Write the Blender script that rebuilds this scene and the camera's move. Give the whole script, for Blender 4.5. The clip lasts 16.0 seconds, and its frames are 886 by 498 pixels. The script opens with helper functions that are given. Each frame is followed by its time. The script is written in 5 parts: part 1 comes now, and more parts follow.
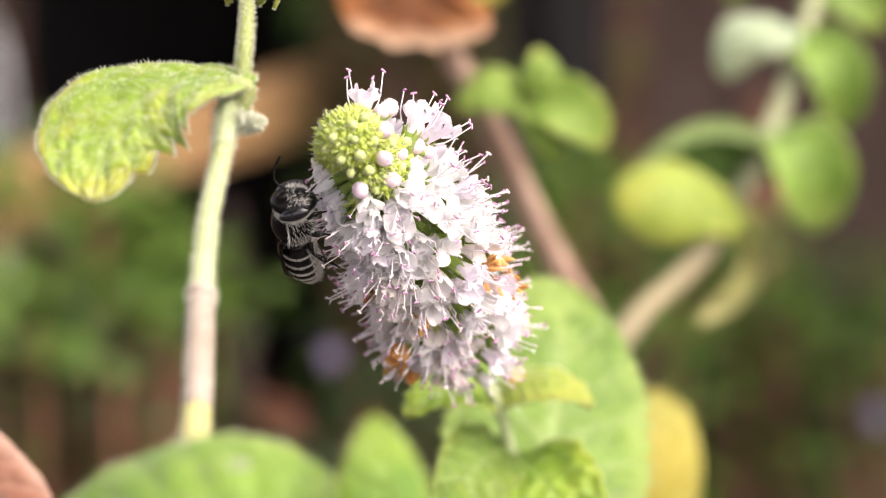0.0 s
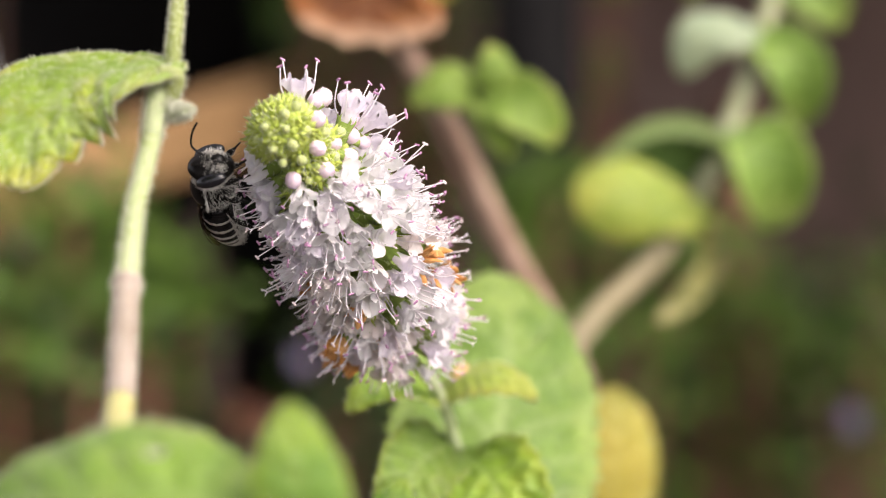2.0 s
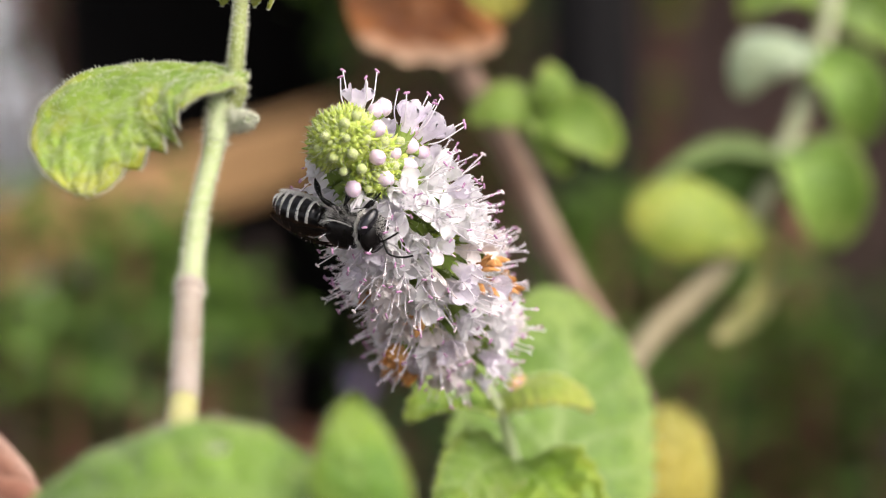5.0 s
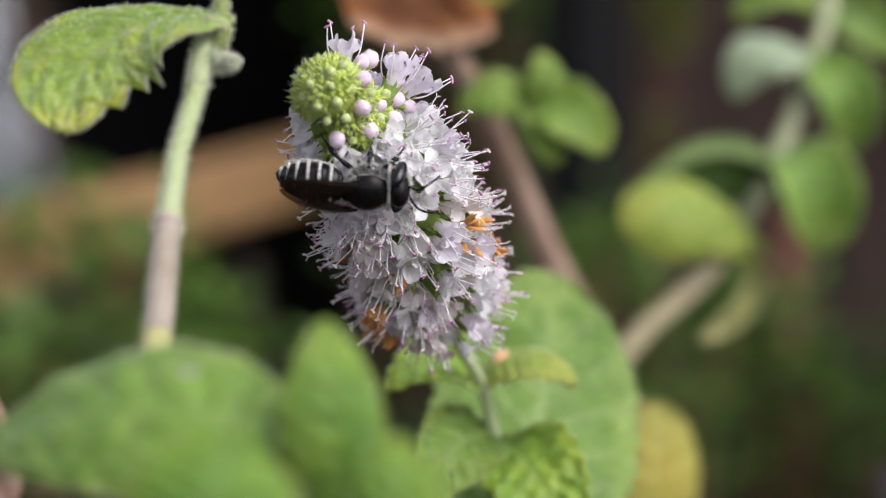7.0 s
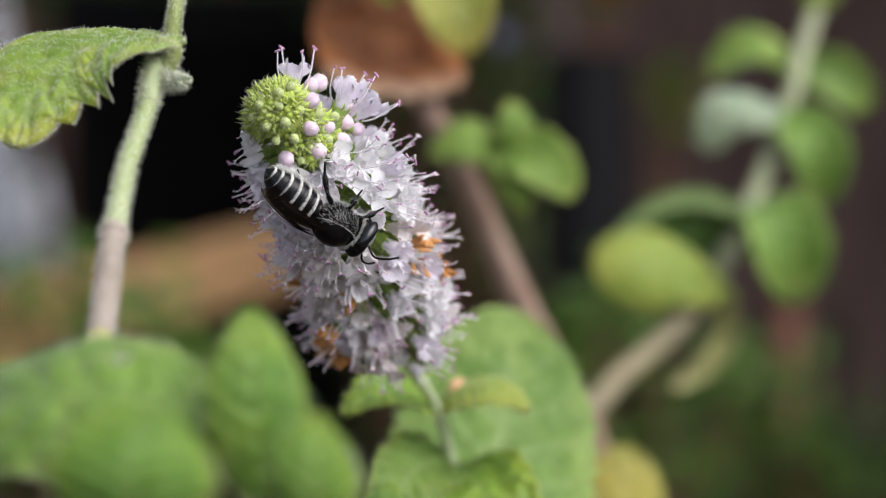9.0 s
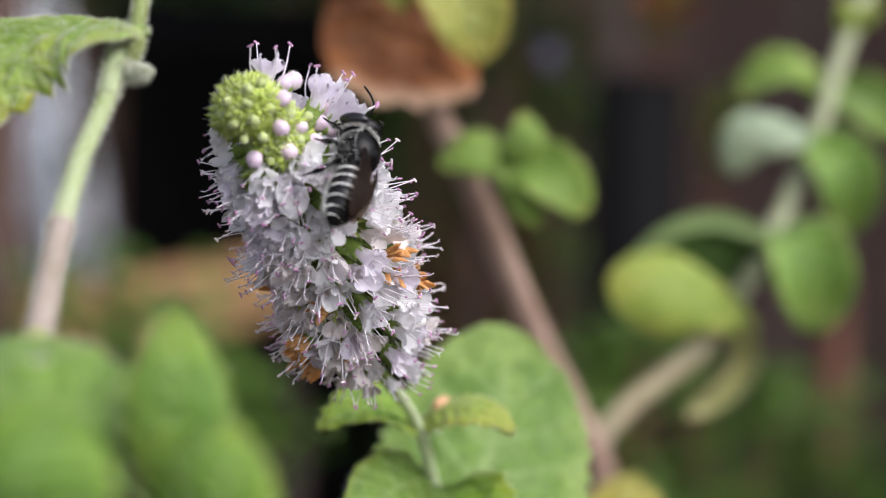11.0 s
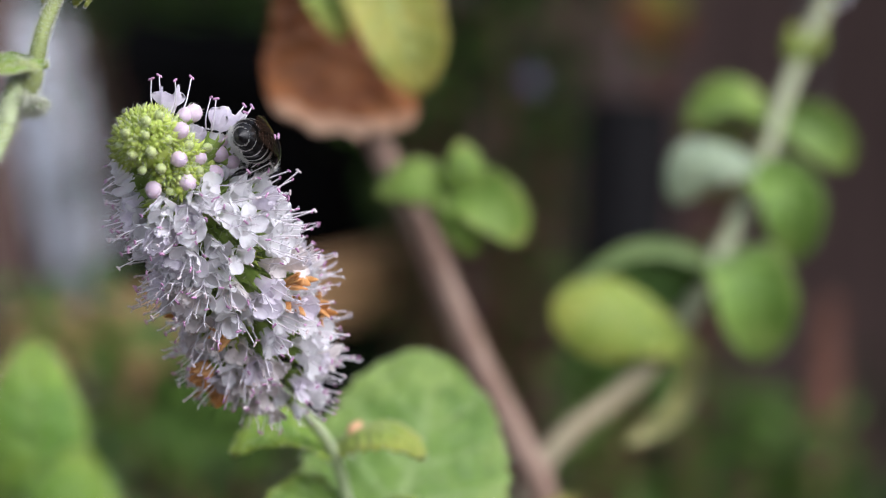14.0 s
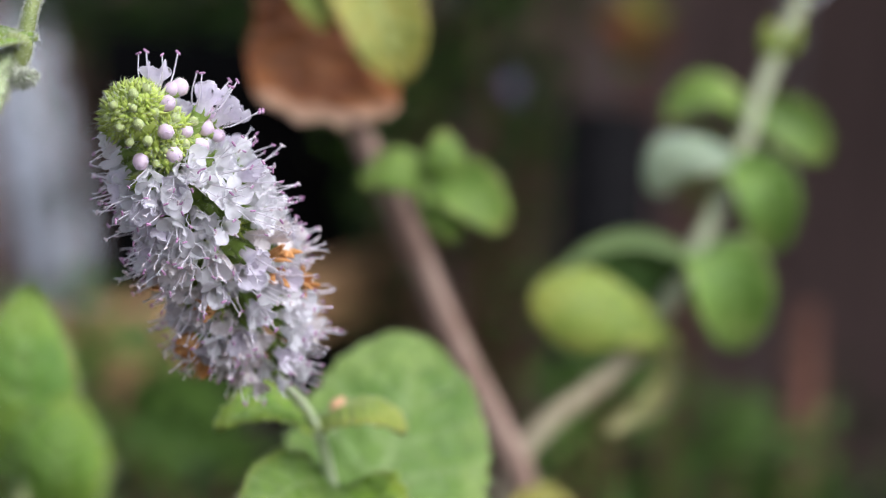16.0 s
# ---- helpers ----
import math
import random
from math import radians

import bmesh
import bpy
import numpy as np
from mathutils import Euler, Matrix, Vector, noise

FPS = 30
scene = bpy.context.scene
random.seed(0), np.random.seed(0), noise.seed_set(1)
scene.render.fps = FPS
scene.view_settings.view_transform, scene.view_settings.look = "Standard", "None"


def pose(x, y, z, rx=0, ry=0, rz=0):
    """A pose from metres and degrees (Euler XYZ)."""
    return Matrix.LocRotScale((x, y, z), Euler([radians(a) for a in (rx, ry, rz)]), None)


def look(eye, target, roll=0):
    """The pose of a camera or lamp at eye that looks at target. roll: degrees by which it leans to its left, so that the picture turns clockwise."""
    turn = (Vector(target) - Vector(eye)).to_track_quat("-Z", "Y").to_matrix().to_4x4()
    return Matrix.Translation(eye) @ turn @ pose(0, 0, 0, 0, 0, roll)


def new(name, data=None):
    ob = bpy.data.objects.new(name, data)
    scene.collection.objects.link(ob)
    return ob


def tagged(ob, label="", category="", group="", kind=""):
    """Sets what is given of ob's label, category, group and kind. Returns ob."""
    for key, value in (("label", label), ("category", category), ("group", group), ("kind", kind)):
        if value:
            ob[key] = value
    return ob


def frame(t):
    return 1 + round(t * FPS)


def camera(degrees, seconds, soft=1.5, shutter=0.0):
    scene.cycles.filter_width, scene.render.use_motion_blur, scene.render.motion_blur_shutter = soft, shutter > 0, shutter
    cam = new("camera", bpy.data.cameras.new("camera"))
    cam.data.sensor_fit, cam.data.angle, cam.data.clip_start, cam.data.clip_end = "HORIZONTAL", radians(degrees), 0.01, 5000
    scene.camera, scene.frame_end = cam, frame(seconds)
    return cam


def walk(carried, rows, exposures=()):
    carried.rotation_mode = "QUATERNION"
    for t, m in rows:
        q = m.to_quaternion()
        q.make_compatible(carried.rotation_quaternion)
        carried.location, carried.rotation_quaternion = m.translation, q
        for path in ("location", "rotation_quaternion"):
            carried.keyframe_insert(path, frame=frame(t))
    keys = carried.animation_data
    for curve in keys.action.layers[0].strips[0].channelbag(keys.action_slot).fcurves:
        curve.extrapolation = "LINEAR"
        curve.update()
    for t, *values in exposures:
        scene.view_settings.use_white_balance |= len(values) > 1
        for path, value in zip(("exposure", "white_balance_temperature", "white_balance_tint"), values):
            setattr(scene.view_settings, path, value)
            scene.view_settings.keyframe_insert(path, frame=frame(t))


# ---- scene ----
from mathutils import Quaternion

LENS = 22.0
cam = camera(LENS, 16.0, soft=1.0, shutter=0.12)
cam.data.dof.use_dof = True
cam.data.dof.focus_distance = 0.1698
cam.data.dof.aperture_fstop = 19.5
cam.data.dof.aperture_blades = 0


def turned(x, y, z, w, a, b, c):
    """A pose from millimetres and a quaternion."""
    return Matrix.LocRotScale((x * 0.001, y * 0.001, z * 0.001), Quaternion((w, a, b, c)), None)


walk(cam, [
    (0.0, turned(1.500, -173.902, 487.986, 0.777146, 0.629320, -0.000000, -0.000000)),
    (0.5, turned(0.604, -176.407, 486.794, 0.776991, 0.629487, -0.005141, -0.002222)),
    (1.0, turned(1.282, -174.316, 486.591, 0.776036, 0.630661, -0.005217, -0.002731)),
    (1.5, turned(2.772, -171.916, 486.591, 0.774918, 0.632054, -0.001419, -0.002868)),
    (2.0, turned(5.466, -172.662, 486.249, 0.775734, 0.631055, -0.001220, -0.002421)),
    (2.5, turned(6.628, -172.220, 486.799, 0.774920, 0.632058, 0.000581, -0.001097)),
    (3.0, turned(6.089, -172.018, 486.215, 0.773847, 0.633360, 0.003952, -0.000677)),
    (3.5, turned(7.361, -173.534, 484.591, 0.773132, 0.634233, 0.003362, 0.001957)),
    (4.0, turned(5.629, -174.372, 484.035, 0.772322, 0.635187, 0.006392, 0.003925)),
    (4.5, turned(4.210, -171.407, 484.042, 0.772401, 0.635127, 0.003091, 0.000967)),
    (4.7, turned(5.531, -174.705, 484.797, 0.771861, 0.635728, 0.008143, 0.003856)),
    (6.8, turned(3.497, -175.809, 480.261, 0.765583, 0.643244, 0.000369, 0.010899)),
    (7.0, turned(6.274, -174.019, 477.525, 0.763848, 0.645221, -0.000943, 0.015020)),
    (7.5, turned(7.094, -178.578, 476.752, 0.755729, 0.654456, -0.000606, 0.023667)),
    (8.0, turned(7.826, -177.721, 473.620, 0.752588, 0.658136, -0.000436, 0.021634)),
    (8.5, turned(10.746, -179.821, 474.534, 0.752009, 0.658642, -0.001511, 0.025920)),
    (9.0, turned(12.059, -179.534, 472.586, 0.750033, 0.661130, 0.001794, 0.018824)),
    (9.2, turned(11.390, -179.828, 473.431, 0.749947, 0.661110, 0.000601, 0.022615)),
    (11.3, turned(21.508, -170.769, 470.722, 0.744071, 0.666718, 0.001971, 0.042915)),
    (11.5, turned(23.416, -172.530, 472.388, 0.741909, 0.669004, 0.002266, 0.044708)),
    (12.0, turned(24.412, -174.836, 474.110, 0.741143, 0.669664, 0.004683, 0.047287)),
    (12.5, turned(21.403, -173.792, 475.766, 0.740309, 0.670557, 0.001499, 0.047905)),
    (13.0, turned(20.183, -172.392, 475.811, 0.740062, 0.670870, 0.001618, 0.047311)),
    (13.5, turned(26.248, -172.679, 475.888, 0.742472, 0.668095, 0.005173, 0.048559)),
    (14.0, turned(27.996, -174.201, 472.399, 0.742905, 0.667815, 0.003896, 0.045828)),
    (14.5, turned(29.298, -175.607, 471.618, 0.741714, 0.669129, 0.004641, 0.045878)),
    (15.0, turned(28.062, -174.538, 468.502, 0.739109, 0.672155, 0.003165, 0.043767)),
    (15.5, turned(27.382, -176.981, 468.664, 0.739889, 0.671194, 0.002763, 0.045340)),
    (16.0, turned(28.402, -177.992, 469.137, 0.739983, 0.671241, 0.000810, 0.043136)),
], exposures=[(0, 1.42, 7200, 18), (0.5, 1.37, 7180, 18), (1.0, 1.24, 7150, 18), (1.5, 1.09, 7120, 17), (2.0, 1.07, 7080, 17), (3.0, 1.07, 7000, 17), (4.0, 1.12, 6930, 16), (4.5, 1.06, 6880, 15), (7.0, 0.53, 6300, 12), (9.0, 0.49, 6200, 12), (11.3, 0.60, 6150, 14), (12.5, 0.60, 5950, 15), (13.0, 0.57, 5950, 15), (16.0, 0.52, 5850, 14)])

# ---- light: bright overcast garden shade ----
world = bpy.data.worlds.new("overcast_sky")
scene.world = world
world.use_nodes = True
wn = world.node_tree
sky = wn.nodes.new("ShaderNodeTexSky")
sky.sky_type, sky.sun_disc = "NISHITA", False
sky.sun_elevation, sky.sun_rotation = radians(48), radians(124)
sky.air_density, sky.dust_density, sky.ozone_density = 1.0, 3.0, 1.0
wn.nodes["Background"].inputs[1].default_value = 0.15
cloud = wn.nodes.new("ShaderNodeHueSaturation")  # thin cloud whitens the sky
cloud.inputs["Saturation"].default_value = 0.35
wn.links.new(sky.outputs[0], cloud.inputs["Color"])
wn.links.new(cloud.outputs[0], wn.nodes["Background"].inputs[0])

sun = new("sun", bpy.data.lights.new("sun", "SUN"))
sun.data.energy, sun.data.angle, sun.data.color = 1.7, radians(60), (1.0, 0.96, 0.9)
sun.matrix_world = look((0.75, -0.50, 1.00), (0, 0, 0.0))

# ---- materials ----
MM = 0.001


def nodes_of(name):
    m = bpy.data.materials.new(name)
    m.use_nodes = True
    t = m.node_tree
    return m, t, t.nodes, t.links, t.nodes["Principled BSDF"]


def noise_node(t, coord, scale, detail=4.0, rough=0.55):
    n = t.nodes.new("ShaderNodeTexNoise")
    n.inputs["Scale"].default_value, n.inputs["Detail"].default_value = scale, detail
    n.inputs["Roughness"].default_value = rough
    t.links.new(coord, n.inputs["Vector"])
    return n


def ramp_node(t, fac, stops):
    r = t.nodes.new("ShaderNodeValToRGB")
    while len(r.color_ramp.elements) < len(stops):
        r.color_ramp.elements.new(0.5)
    for e, (p, c) in zip(r.color_ramp.elements, stops):
        e.position, e.color = p, (*c, 1)
    t.links.new(fac, r.inputs[0])
    return r


def mix_node(t, fac, a, b, how="MIX"):
    m = t.nodes.new("ShaderNodeMix")
    m.data_type, m.blend_type = "RGBA", how
    for sock, v in ((m.inputs[0], fac), (m.inputs[6], a), (m.inputs[7], b)):
        if hasattr(v, "is_linked"):
            t.links.new(v, sock)
        elif isinstance(v, (int, float)):
            sock.default_value = v
        else:
            sock.default_value = (*v, 1)
    return m.outputs[2]


def math_node(t, op, a, b=0.0):
    m = t.nodes.new("ShaderNodeMath")
    m.operation = op
    for sock, v in ((m.inputs[0], a), (m.inputs[1], b)):
        if hasattr(v, "is_linked"):
            t.links.new(v, sock)
        else:
            sock.default_value = v
    return m.outputs[0]


def bump_node(t, height, strength, dist):
    b = t.nodes.new("ShaderNodeBump")
    b.inputs["Strength"].default_value, b.inputs["Distance"].default_value = strength, dist
    t.links.new(height, b.inputs["Height"])
    return b.outputs[0]


def plain_surface(name, stops, scale, rough=0.6, bump=0.3, bump_scale=None, dist=0.0002, metal=0.0, sub=0.0, spec=0.5, stretch=None, translucent=0.0):
    """A surface with large and fine variation in its own space."""
    m, t, n, l, p = nodes_of(name)
    tc = n.new("ShaderNodeTexCoord")
    co = tc.outputs["Object"]
    if stretch:
        mp = n.new("ShaderNodeMapping")
        mp.inputs["Scale"].default_value = stretch
        l.new(co, mp.inputs[0])
        co = mp.outputs[0]
    big = noise_node(t, co, scale, 3)
    fine = noise_node(t, co, bump_scale or scale * 6, 6)
    r = ramp_node(t, big.outputs[0], stops)
    info = n.new("ShaderNodeObjectInfo")
    shade = math_node(t, "MULTIPLY_ADD", fine.outputs[0], 0.35)
    shade.node.inputs[2].default_value = 0.83
    tone = math_node(t, "MULTIPLY_ADD", info.outputs["Random"], 0.16)
    tone.node.inputs[2].default_value = 0.92
    both = math_node(t, "MULTIPLY", shade, tone)
    col = mix_node(t, 1.0, r.outputs[0], (1, 1, 1), "MULTIPLY")
    grey = n.new("ShaderNodeCombineColor")
    for k in range(3):
        l.new(both, grey.inputs[k])
    l.new(grey.outputs[0], col.node.inputs[7])
    l.new(col, p.inputs["Base Color"])
    p.inputs["Roughness"].default_value, p.inputs["Metallic"].default_value = rough, metal
    p.inputs["Specular IOR Level"].default_value = spec
    if sub:
        p.inputs["Subsurface Weight"].default_value = sub
        p.inputs["Subsurface Radius"].default_value = (0.001, 0.0008, 0.0005)
        p.inputs["Subsurface Scale"].default_value = 0.5
    if bump:
        l.new(bump_node(t, fine.outputs[0], bump, dist), p.inputs["Normal"])
    if translucent:
        see_through(t, p, col, translucent)
    return m


def see_through(t, p, col, amount):
    tr = t.nodes.new("ShaderNodeBsdfTranslucent")
    mx = t.nodes.new("ShaderNodeMixShader")
    mx.inputs[0].default_value = amount
    t.links.new(col, tr.inputs[0])
    t.links.new(p.outputs[0], mx.inputs[1])
    t.links.new(tr.outputs[0], mx.inputs[2])
    t.links.new(mx.outputs[0], t.nodes["Material Output"].inputs[0])


def leaf_surface(name, dark, light, edge, veins=7.0, vein_tone=(0.42, 0.52, 0.22), edge_from=0.72, rough=0.55, translucent=0.3, fuzz=0.25, vein_mix=0.45, tip_only=False, mottle=0.6):
    """Soft hairy mint leaf: quilted between pale veins, discoloured towards its rim."""
    m, t, n, l, p = nodes_of(name)
    uv = n.new("ShaderNodeUVMap")
    sep = n.new("ShaderNodeSeparateXYZ")
    l.new(uv.outputs[0], sep.inputs[0])
    u, v = sep.outputs[0], math_node(t, "ABSOLUTE", math_node(t, "MULTIPLY_ADD", sep.outputs[1], 2.0))
    v.node.inputs[0].links[0].from_node.inputs[2].default_value = -1.0
    co = n.new("ShaderNodeTexCoord").outputs["Object"]
    big = noise_node(t, co, 170, 3)
    fine = noise_node(t, co, 1500, 5)
    base = ramp_node(t, big.outputs[0], [(0.32, dark), (0.68, light)]).outputs[0]
    wob = math_node(t, "MULTIPLY", math_node(t, "SUBTRACT", big.outputs[0], 0.5), 0.7)
    phase = math_node(t, "SUBTRACT", math_node(t, "MULTIPLY", u, veins), math_node(t, "MULTIPLY", v, 1.6))
    phase = math_node(t, "ADD", phase, wob)
    side = math_node(t, "POWER", math_node(t, "ABSOLUTE", math_node(t, "COSINE", math_node(t, "MULTIPLY", phase, math.pi))), 14.0)
    mid = math_node(t, "SUBTRACT", 1.0, math_node(t, "MULTIPLY", v, 9.0))
    mid.node.use_clamp = True
    vein = math_node(t, "MAXIMUM", math_node(t, "MULTIPLY", side, 0.75), mid)
    col = mix_node(t, math_node(t, "MULTIPLY", vein, vein_mix), base, vein_tone)
    rim = math_node(t, "ADD", u if tip_only else math_node(t, "MAXIMUM", v, u), math_node(t, "MULTIPLY", wob, 0.3) if tip_only else wob)
    far = ramp_node(t, rim, [(edge_from, (0, 0, 0)), (min(1.0, edge_from + 0.3), (1, 1, 1))])
    col = mix_node(t, far.outputs[0], col, edge)
    patch = noise_node(t, co, 330, 2)
    spots = ramp_node(t, patch.outputs[0], [(0.52, (0, 0, 0)), (0.72, (mottle, mottle, mottle))])
    col = mix_node(t, spots.outputs[0], col, edge)
    speck = ramp_node(t, fine.outputs[0], [(0.3, (0.78, 0.78, 0.78)), (0.75, (1.15, 1.15, 1.15))])
    col = mix_node(t, 1.0, col, speck.outputs[0], "MULTIPLY")
    l.new(col, p.inputs["Base Color"])
    p.inputs["Roughness"].default_value = rough
    p.inputs["Sheen Weight"].default_value, p.inputs["Sheen Roughness"].default_value = fuzz, 0.5
    l.new(bump_node(t, math_node(t, "SUBTRACT", fine.outputs[0], math_node(t, "MULTIPLY", vein, 0.7)), 0.5, 0.00025), p.inputs["Normal"])
    see_through(t, p, col, translucent)
    return m


LEAF = leaf_surface("mint_leaf", (0.094, 0.184, 0.0144), (0.18, 0.304, 0.032), (0.23, 0.312, 0.044), vein_mix=0.3, fuzz=0.14)
LEAF_DEEP = leaf_surface("mint_leaf_deep", (0.13, 0.24, 0.015), (0.22, 0.34, 0.034), (0.34, 0.40, 0.08), edge_from=0.88, vein_mix=0.08, fuzz=0.2)
LEAF_BLOTCHED = leaf_surface("mint_leaf_blotched", (0.165, 0.285, 0.02), (0.28, 0.40, 0.045), (0.39, 0.42, 0.04), edge_from=0.92, vein_mix=0.26, fuzz=0.15)
LEAF_LIME = leaf_surface("mint_leaf_lime", (0.24, 0.345, 0.03), (0.36, 0.45, 0.06), (0.43, 0.46, 0.07), vein_mix=0.25)
LEAF_FRESH = leaf_surface("mint_leaf_fresh", (0.085, 0.21, 0.012), (0.165, 0.315, 0.026), (0.24, 0.36, 0.035), vein_mix=0.22, fuzz=0.05)
LEAF_BRIGHT = leaf_surface("mint_leaf_bright", (0.13, 0.26, 0.012), (0.24, 0.38, 0.03), (0.32, 0.42, 0.04), vein_mix=0.25, fuzz=0.1)
LEAF_SOFT = leaf_surface("mint_leaf_soft", (0.12, 0.245, 0.018), (0.205, 0.35, 0.038), (0.30, 0.42, 0.08), edge_from=0.82, vein_mix=0.14, fuzz=0.26)
LEAF_BROAD = leaf_surface("mint_leaf_broad", (0.10, 0.205, 0.016), (0.18, 0.305, 0.04), (0.25, 0.36, 0.07), vein_mix=0.36, fuzz=0.25)
LEAF_PALE = leaf_surface("mint_leaf_pale", (0.27, 0.37, 0.23), (0.40, 0.48, 0.32), (0.38, 0.45, 0.25), fuzz=0.6)
LEAF_YELLOW = leaf_surface("mint_leaf_yellow", (0.368, 0.304, 0.024), (0.464, 0.4, 0.048), (0.336, 0.32, 0.048), vein_tone=(0.496, 0.44, 0.144))
# shade inside the cupped leaf is put into this dark green
LEAF_CUP_SHADE = leaf_surface("mint_leaf_cup_shade", (0.035, 0.085, 0.008), (0.06, 0.13, 0.014), (0.36, 0.46, 0.26), edge_from=0.9, vein_mix=0.15, mottle=0.0, translucent=0.06, fuzz=0.05)
LEAF_AGED = leaf_surface("mint_leaf_aged", (0.13, 0.13, 0.02), (0.22, 0.21, 0.035), (0.46, 0.42, 0.18), edge_from=0.8, vein_mix=0.2, translucent=0.12, mottle=0.1)
LEAF_RIM = leaf_surface("mint_leaf_rim", (0.20, 0.31, 0.08), (0.30, 0.41, 0.14), (0.34, 0.44, 0.18), fuzz=0.3, vein_mix=0.1)
LEAF_OLIVE = leaf_surface("mint_leaf_olive", (0.28, 0.30, 0.03), (0.41, 0.41, 0.055), (0.43, 0.36, 0.06))
LEAF_DRY = leaf_surface("dry_leaf", (0.18, 0.05, 0.011), (0.46, 0.17, 0.042), (0.58, 0.38, 0.25), veins=5.0, vein_tone=(0.272, 0.12, 0.056), edge_from=0.84, translucent=0.2, fuzz=0.0, tip_only=True, mottle=0.1)
LEAF_SALMON = leaf_surface("dry_salmon_leaf", (0.288, 0.112, 0.064), (0.368, 0.168, 0.104), (0.4, 0.24, 0.176), vein_tone=(0.48, 0.28, 0.2), translucent=0.15)

STEM_GREEN = plain_surface("stem_green", [(0.3, (0.205, 0.25, 0.065)), (0.7, (0.31, 0.345, 0.14))], 160, 0.6, 0.4, 1800, 0.0001, sub=0.1)
STEM_YELLOW = plain_surface("stem_yellow", [(0.3, (0.30, 0.285, 0.085)), (0.7, (0.39, 0.365, 0.16))], 160, 0.65, 0.5, 1800, 0.0001, sub=0.1)
STEM_PALE = plain_surface("stem_pale", [(0.3, (0.25, 0.20, 0.155)), (0.7, (0.38, 0.315, 0.27))], 200, 0.7, 0.5, 1800, 0.0001, sub=0.1)
STEM_BROWN = plain_surface("stem_brown", [(0.3, (0.216, 0.128, 0.088)), (0.7, (0.368, 0.256, 0.192))], 150, 0.75, 0.5, 1500, 0.0001)
STEM_BEIGE = plain_surface("stem_beige", [(0.3, (0.288, 0.24, 0.136)), (0.7, (0.416, 0.36, 0.232))], 150, 0.75, 0.5, 1500, 0.0001)
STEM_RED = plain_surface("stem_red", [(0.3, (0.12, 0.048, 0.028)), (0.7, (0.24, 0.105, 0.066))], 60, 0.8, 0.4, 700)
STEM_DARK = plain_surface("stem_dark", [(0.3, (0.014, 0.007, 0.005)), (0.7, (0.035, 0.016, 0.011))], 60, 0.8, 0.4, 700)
STEM_SAGE = plain_surface("stem_sage", [(0.3, (0.26, 0.28, 0.15)), (0.7, (0.37, 0.39, 0.24))], 180, 0.7, 0.5, 1800, 0.0001, sub=0.1)
STEM_DOWNY = plain_surface("stem_downy", [(0.3, (0.27, 0.33, 0.13)), (0.7, (0.39, 0.44, 0.25))], 200, 0.7, 0.5, 1800, 0.0001, sub=0.1)
STEM_FROST = plain_surface("stem_frost", [(0.3, (0.36, 0.44, 0.20)), (0.7, (0.50, 0.56, 0.34))], 200, 0.7, 0.5, 1800, 0.0001, sub=0.1)
HAIR = plain_surface("plant_hair", [(0.3, (0.70, 0.72, 0.58)), (0.7, (0.85, 0.86, 0.74))], 400, 0.5, 0, translucent=0.4)
PETAL = plain_surface("petal", [(0.3, (0.952, 0.938, 0.952)), (0.6, (0.985, 0.978, 0.982))], 420, 0.58, 0.3, 3000, 0.00006, translucent=0.6, spec=0.28)
PETAL_LILAC = plain_surface("petal_lilac", [(0.3, (0.915, 0.872, 0.938)), (0.7, (0.962, 0.935, 0.965))], 420, 0.58, 0.3, 3000, 0.00006, translucent=0.6, spec=0.28)
FILAMENT = plain_surface("filament", [(0.3, (0.86, 0.80, 0.85)), (0.7, (0.94, 0.91, 0.93))], 300, 0.35, 0, translucent=0.3)
ANTHER = plain_surface("anther", [(0.3, (0.36, 0.14, 0.30)), (0.7, (0.58, 0.34, 0.50))], 500, 0.6, 0)
ANTHER_PALE = plain_surface("anther_pale", [(0.3, (0.62, 0.48, 0.52)), (0.7, (0.80, 0.70, 0.70))], 500, 0.6, 0)
PETAL_TIRED = plain_surface("petal_tired", [(0.3, (0.87, 0.81, 0.79)), (0.7, (0.94, 0.90, 0.89))], 420, 0.6, 0.3, 3000, 0.00008, translucent=0.5)
CALYX = plain_surface("calyx", [(0.3, (0.17, 0.27, 0.04)), (0.7, (0.32, 0.42, 0.09))], 500, 0.6, 0.3, 3000, 0.00005, translucent=0.15)
BUD_GREEN = plain_surface("bud_green", [(0.3, (0.42, 0.53, 0.07)), (0.7, (0.60, 0.69, 0.18))], 600, 0.6, 0.3, 4000, 0.00004, sub=0.2, translucent=0.2)
BUD_LIME = plain_surface("bud_lime", [(0.3, (0.50, 0.58, 0.19)), (0.7, (0.64, 0.70, 0.34))], 600, 0.6, 0.3, 4000, 0.00004, sub=0.2, translucent=0.15)
BUD_PINK = plain_surface("bud_pink", [(0.3, (0.75, 0.54, 0.68)), (0.7, (0.88, 0.71, 0.82))], 700, 0.5, 0.4, 4000, 0.00004, sub=0.2, translucent=0.1)
WITHERED = plain_surface("withered_floret", [(0.3, (0.60, 0.25, 0.05)), (0.7, (0.84, 0.52, 0.24))], 500, 0.7, 0.4, 3000, 0.0001, translucent=0.2)
ORANGE_BUD = plain_surface("orange_bud", [(0.3, (0.70, 0.36, 0.16)), (0.7, (0.82, 0.52, 0.32))], 500, 0.6, 0.3)
CHITIN = plain_surface("bee_shell", [(0.3, (0.004, 0.004, 0.004)), (0.7, (0.010, 0.009, 0.010))], 900, 0.22, 0.25, 9000, 0.00003, spec=0.26)
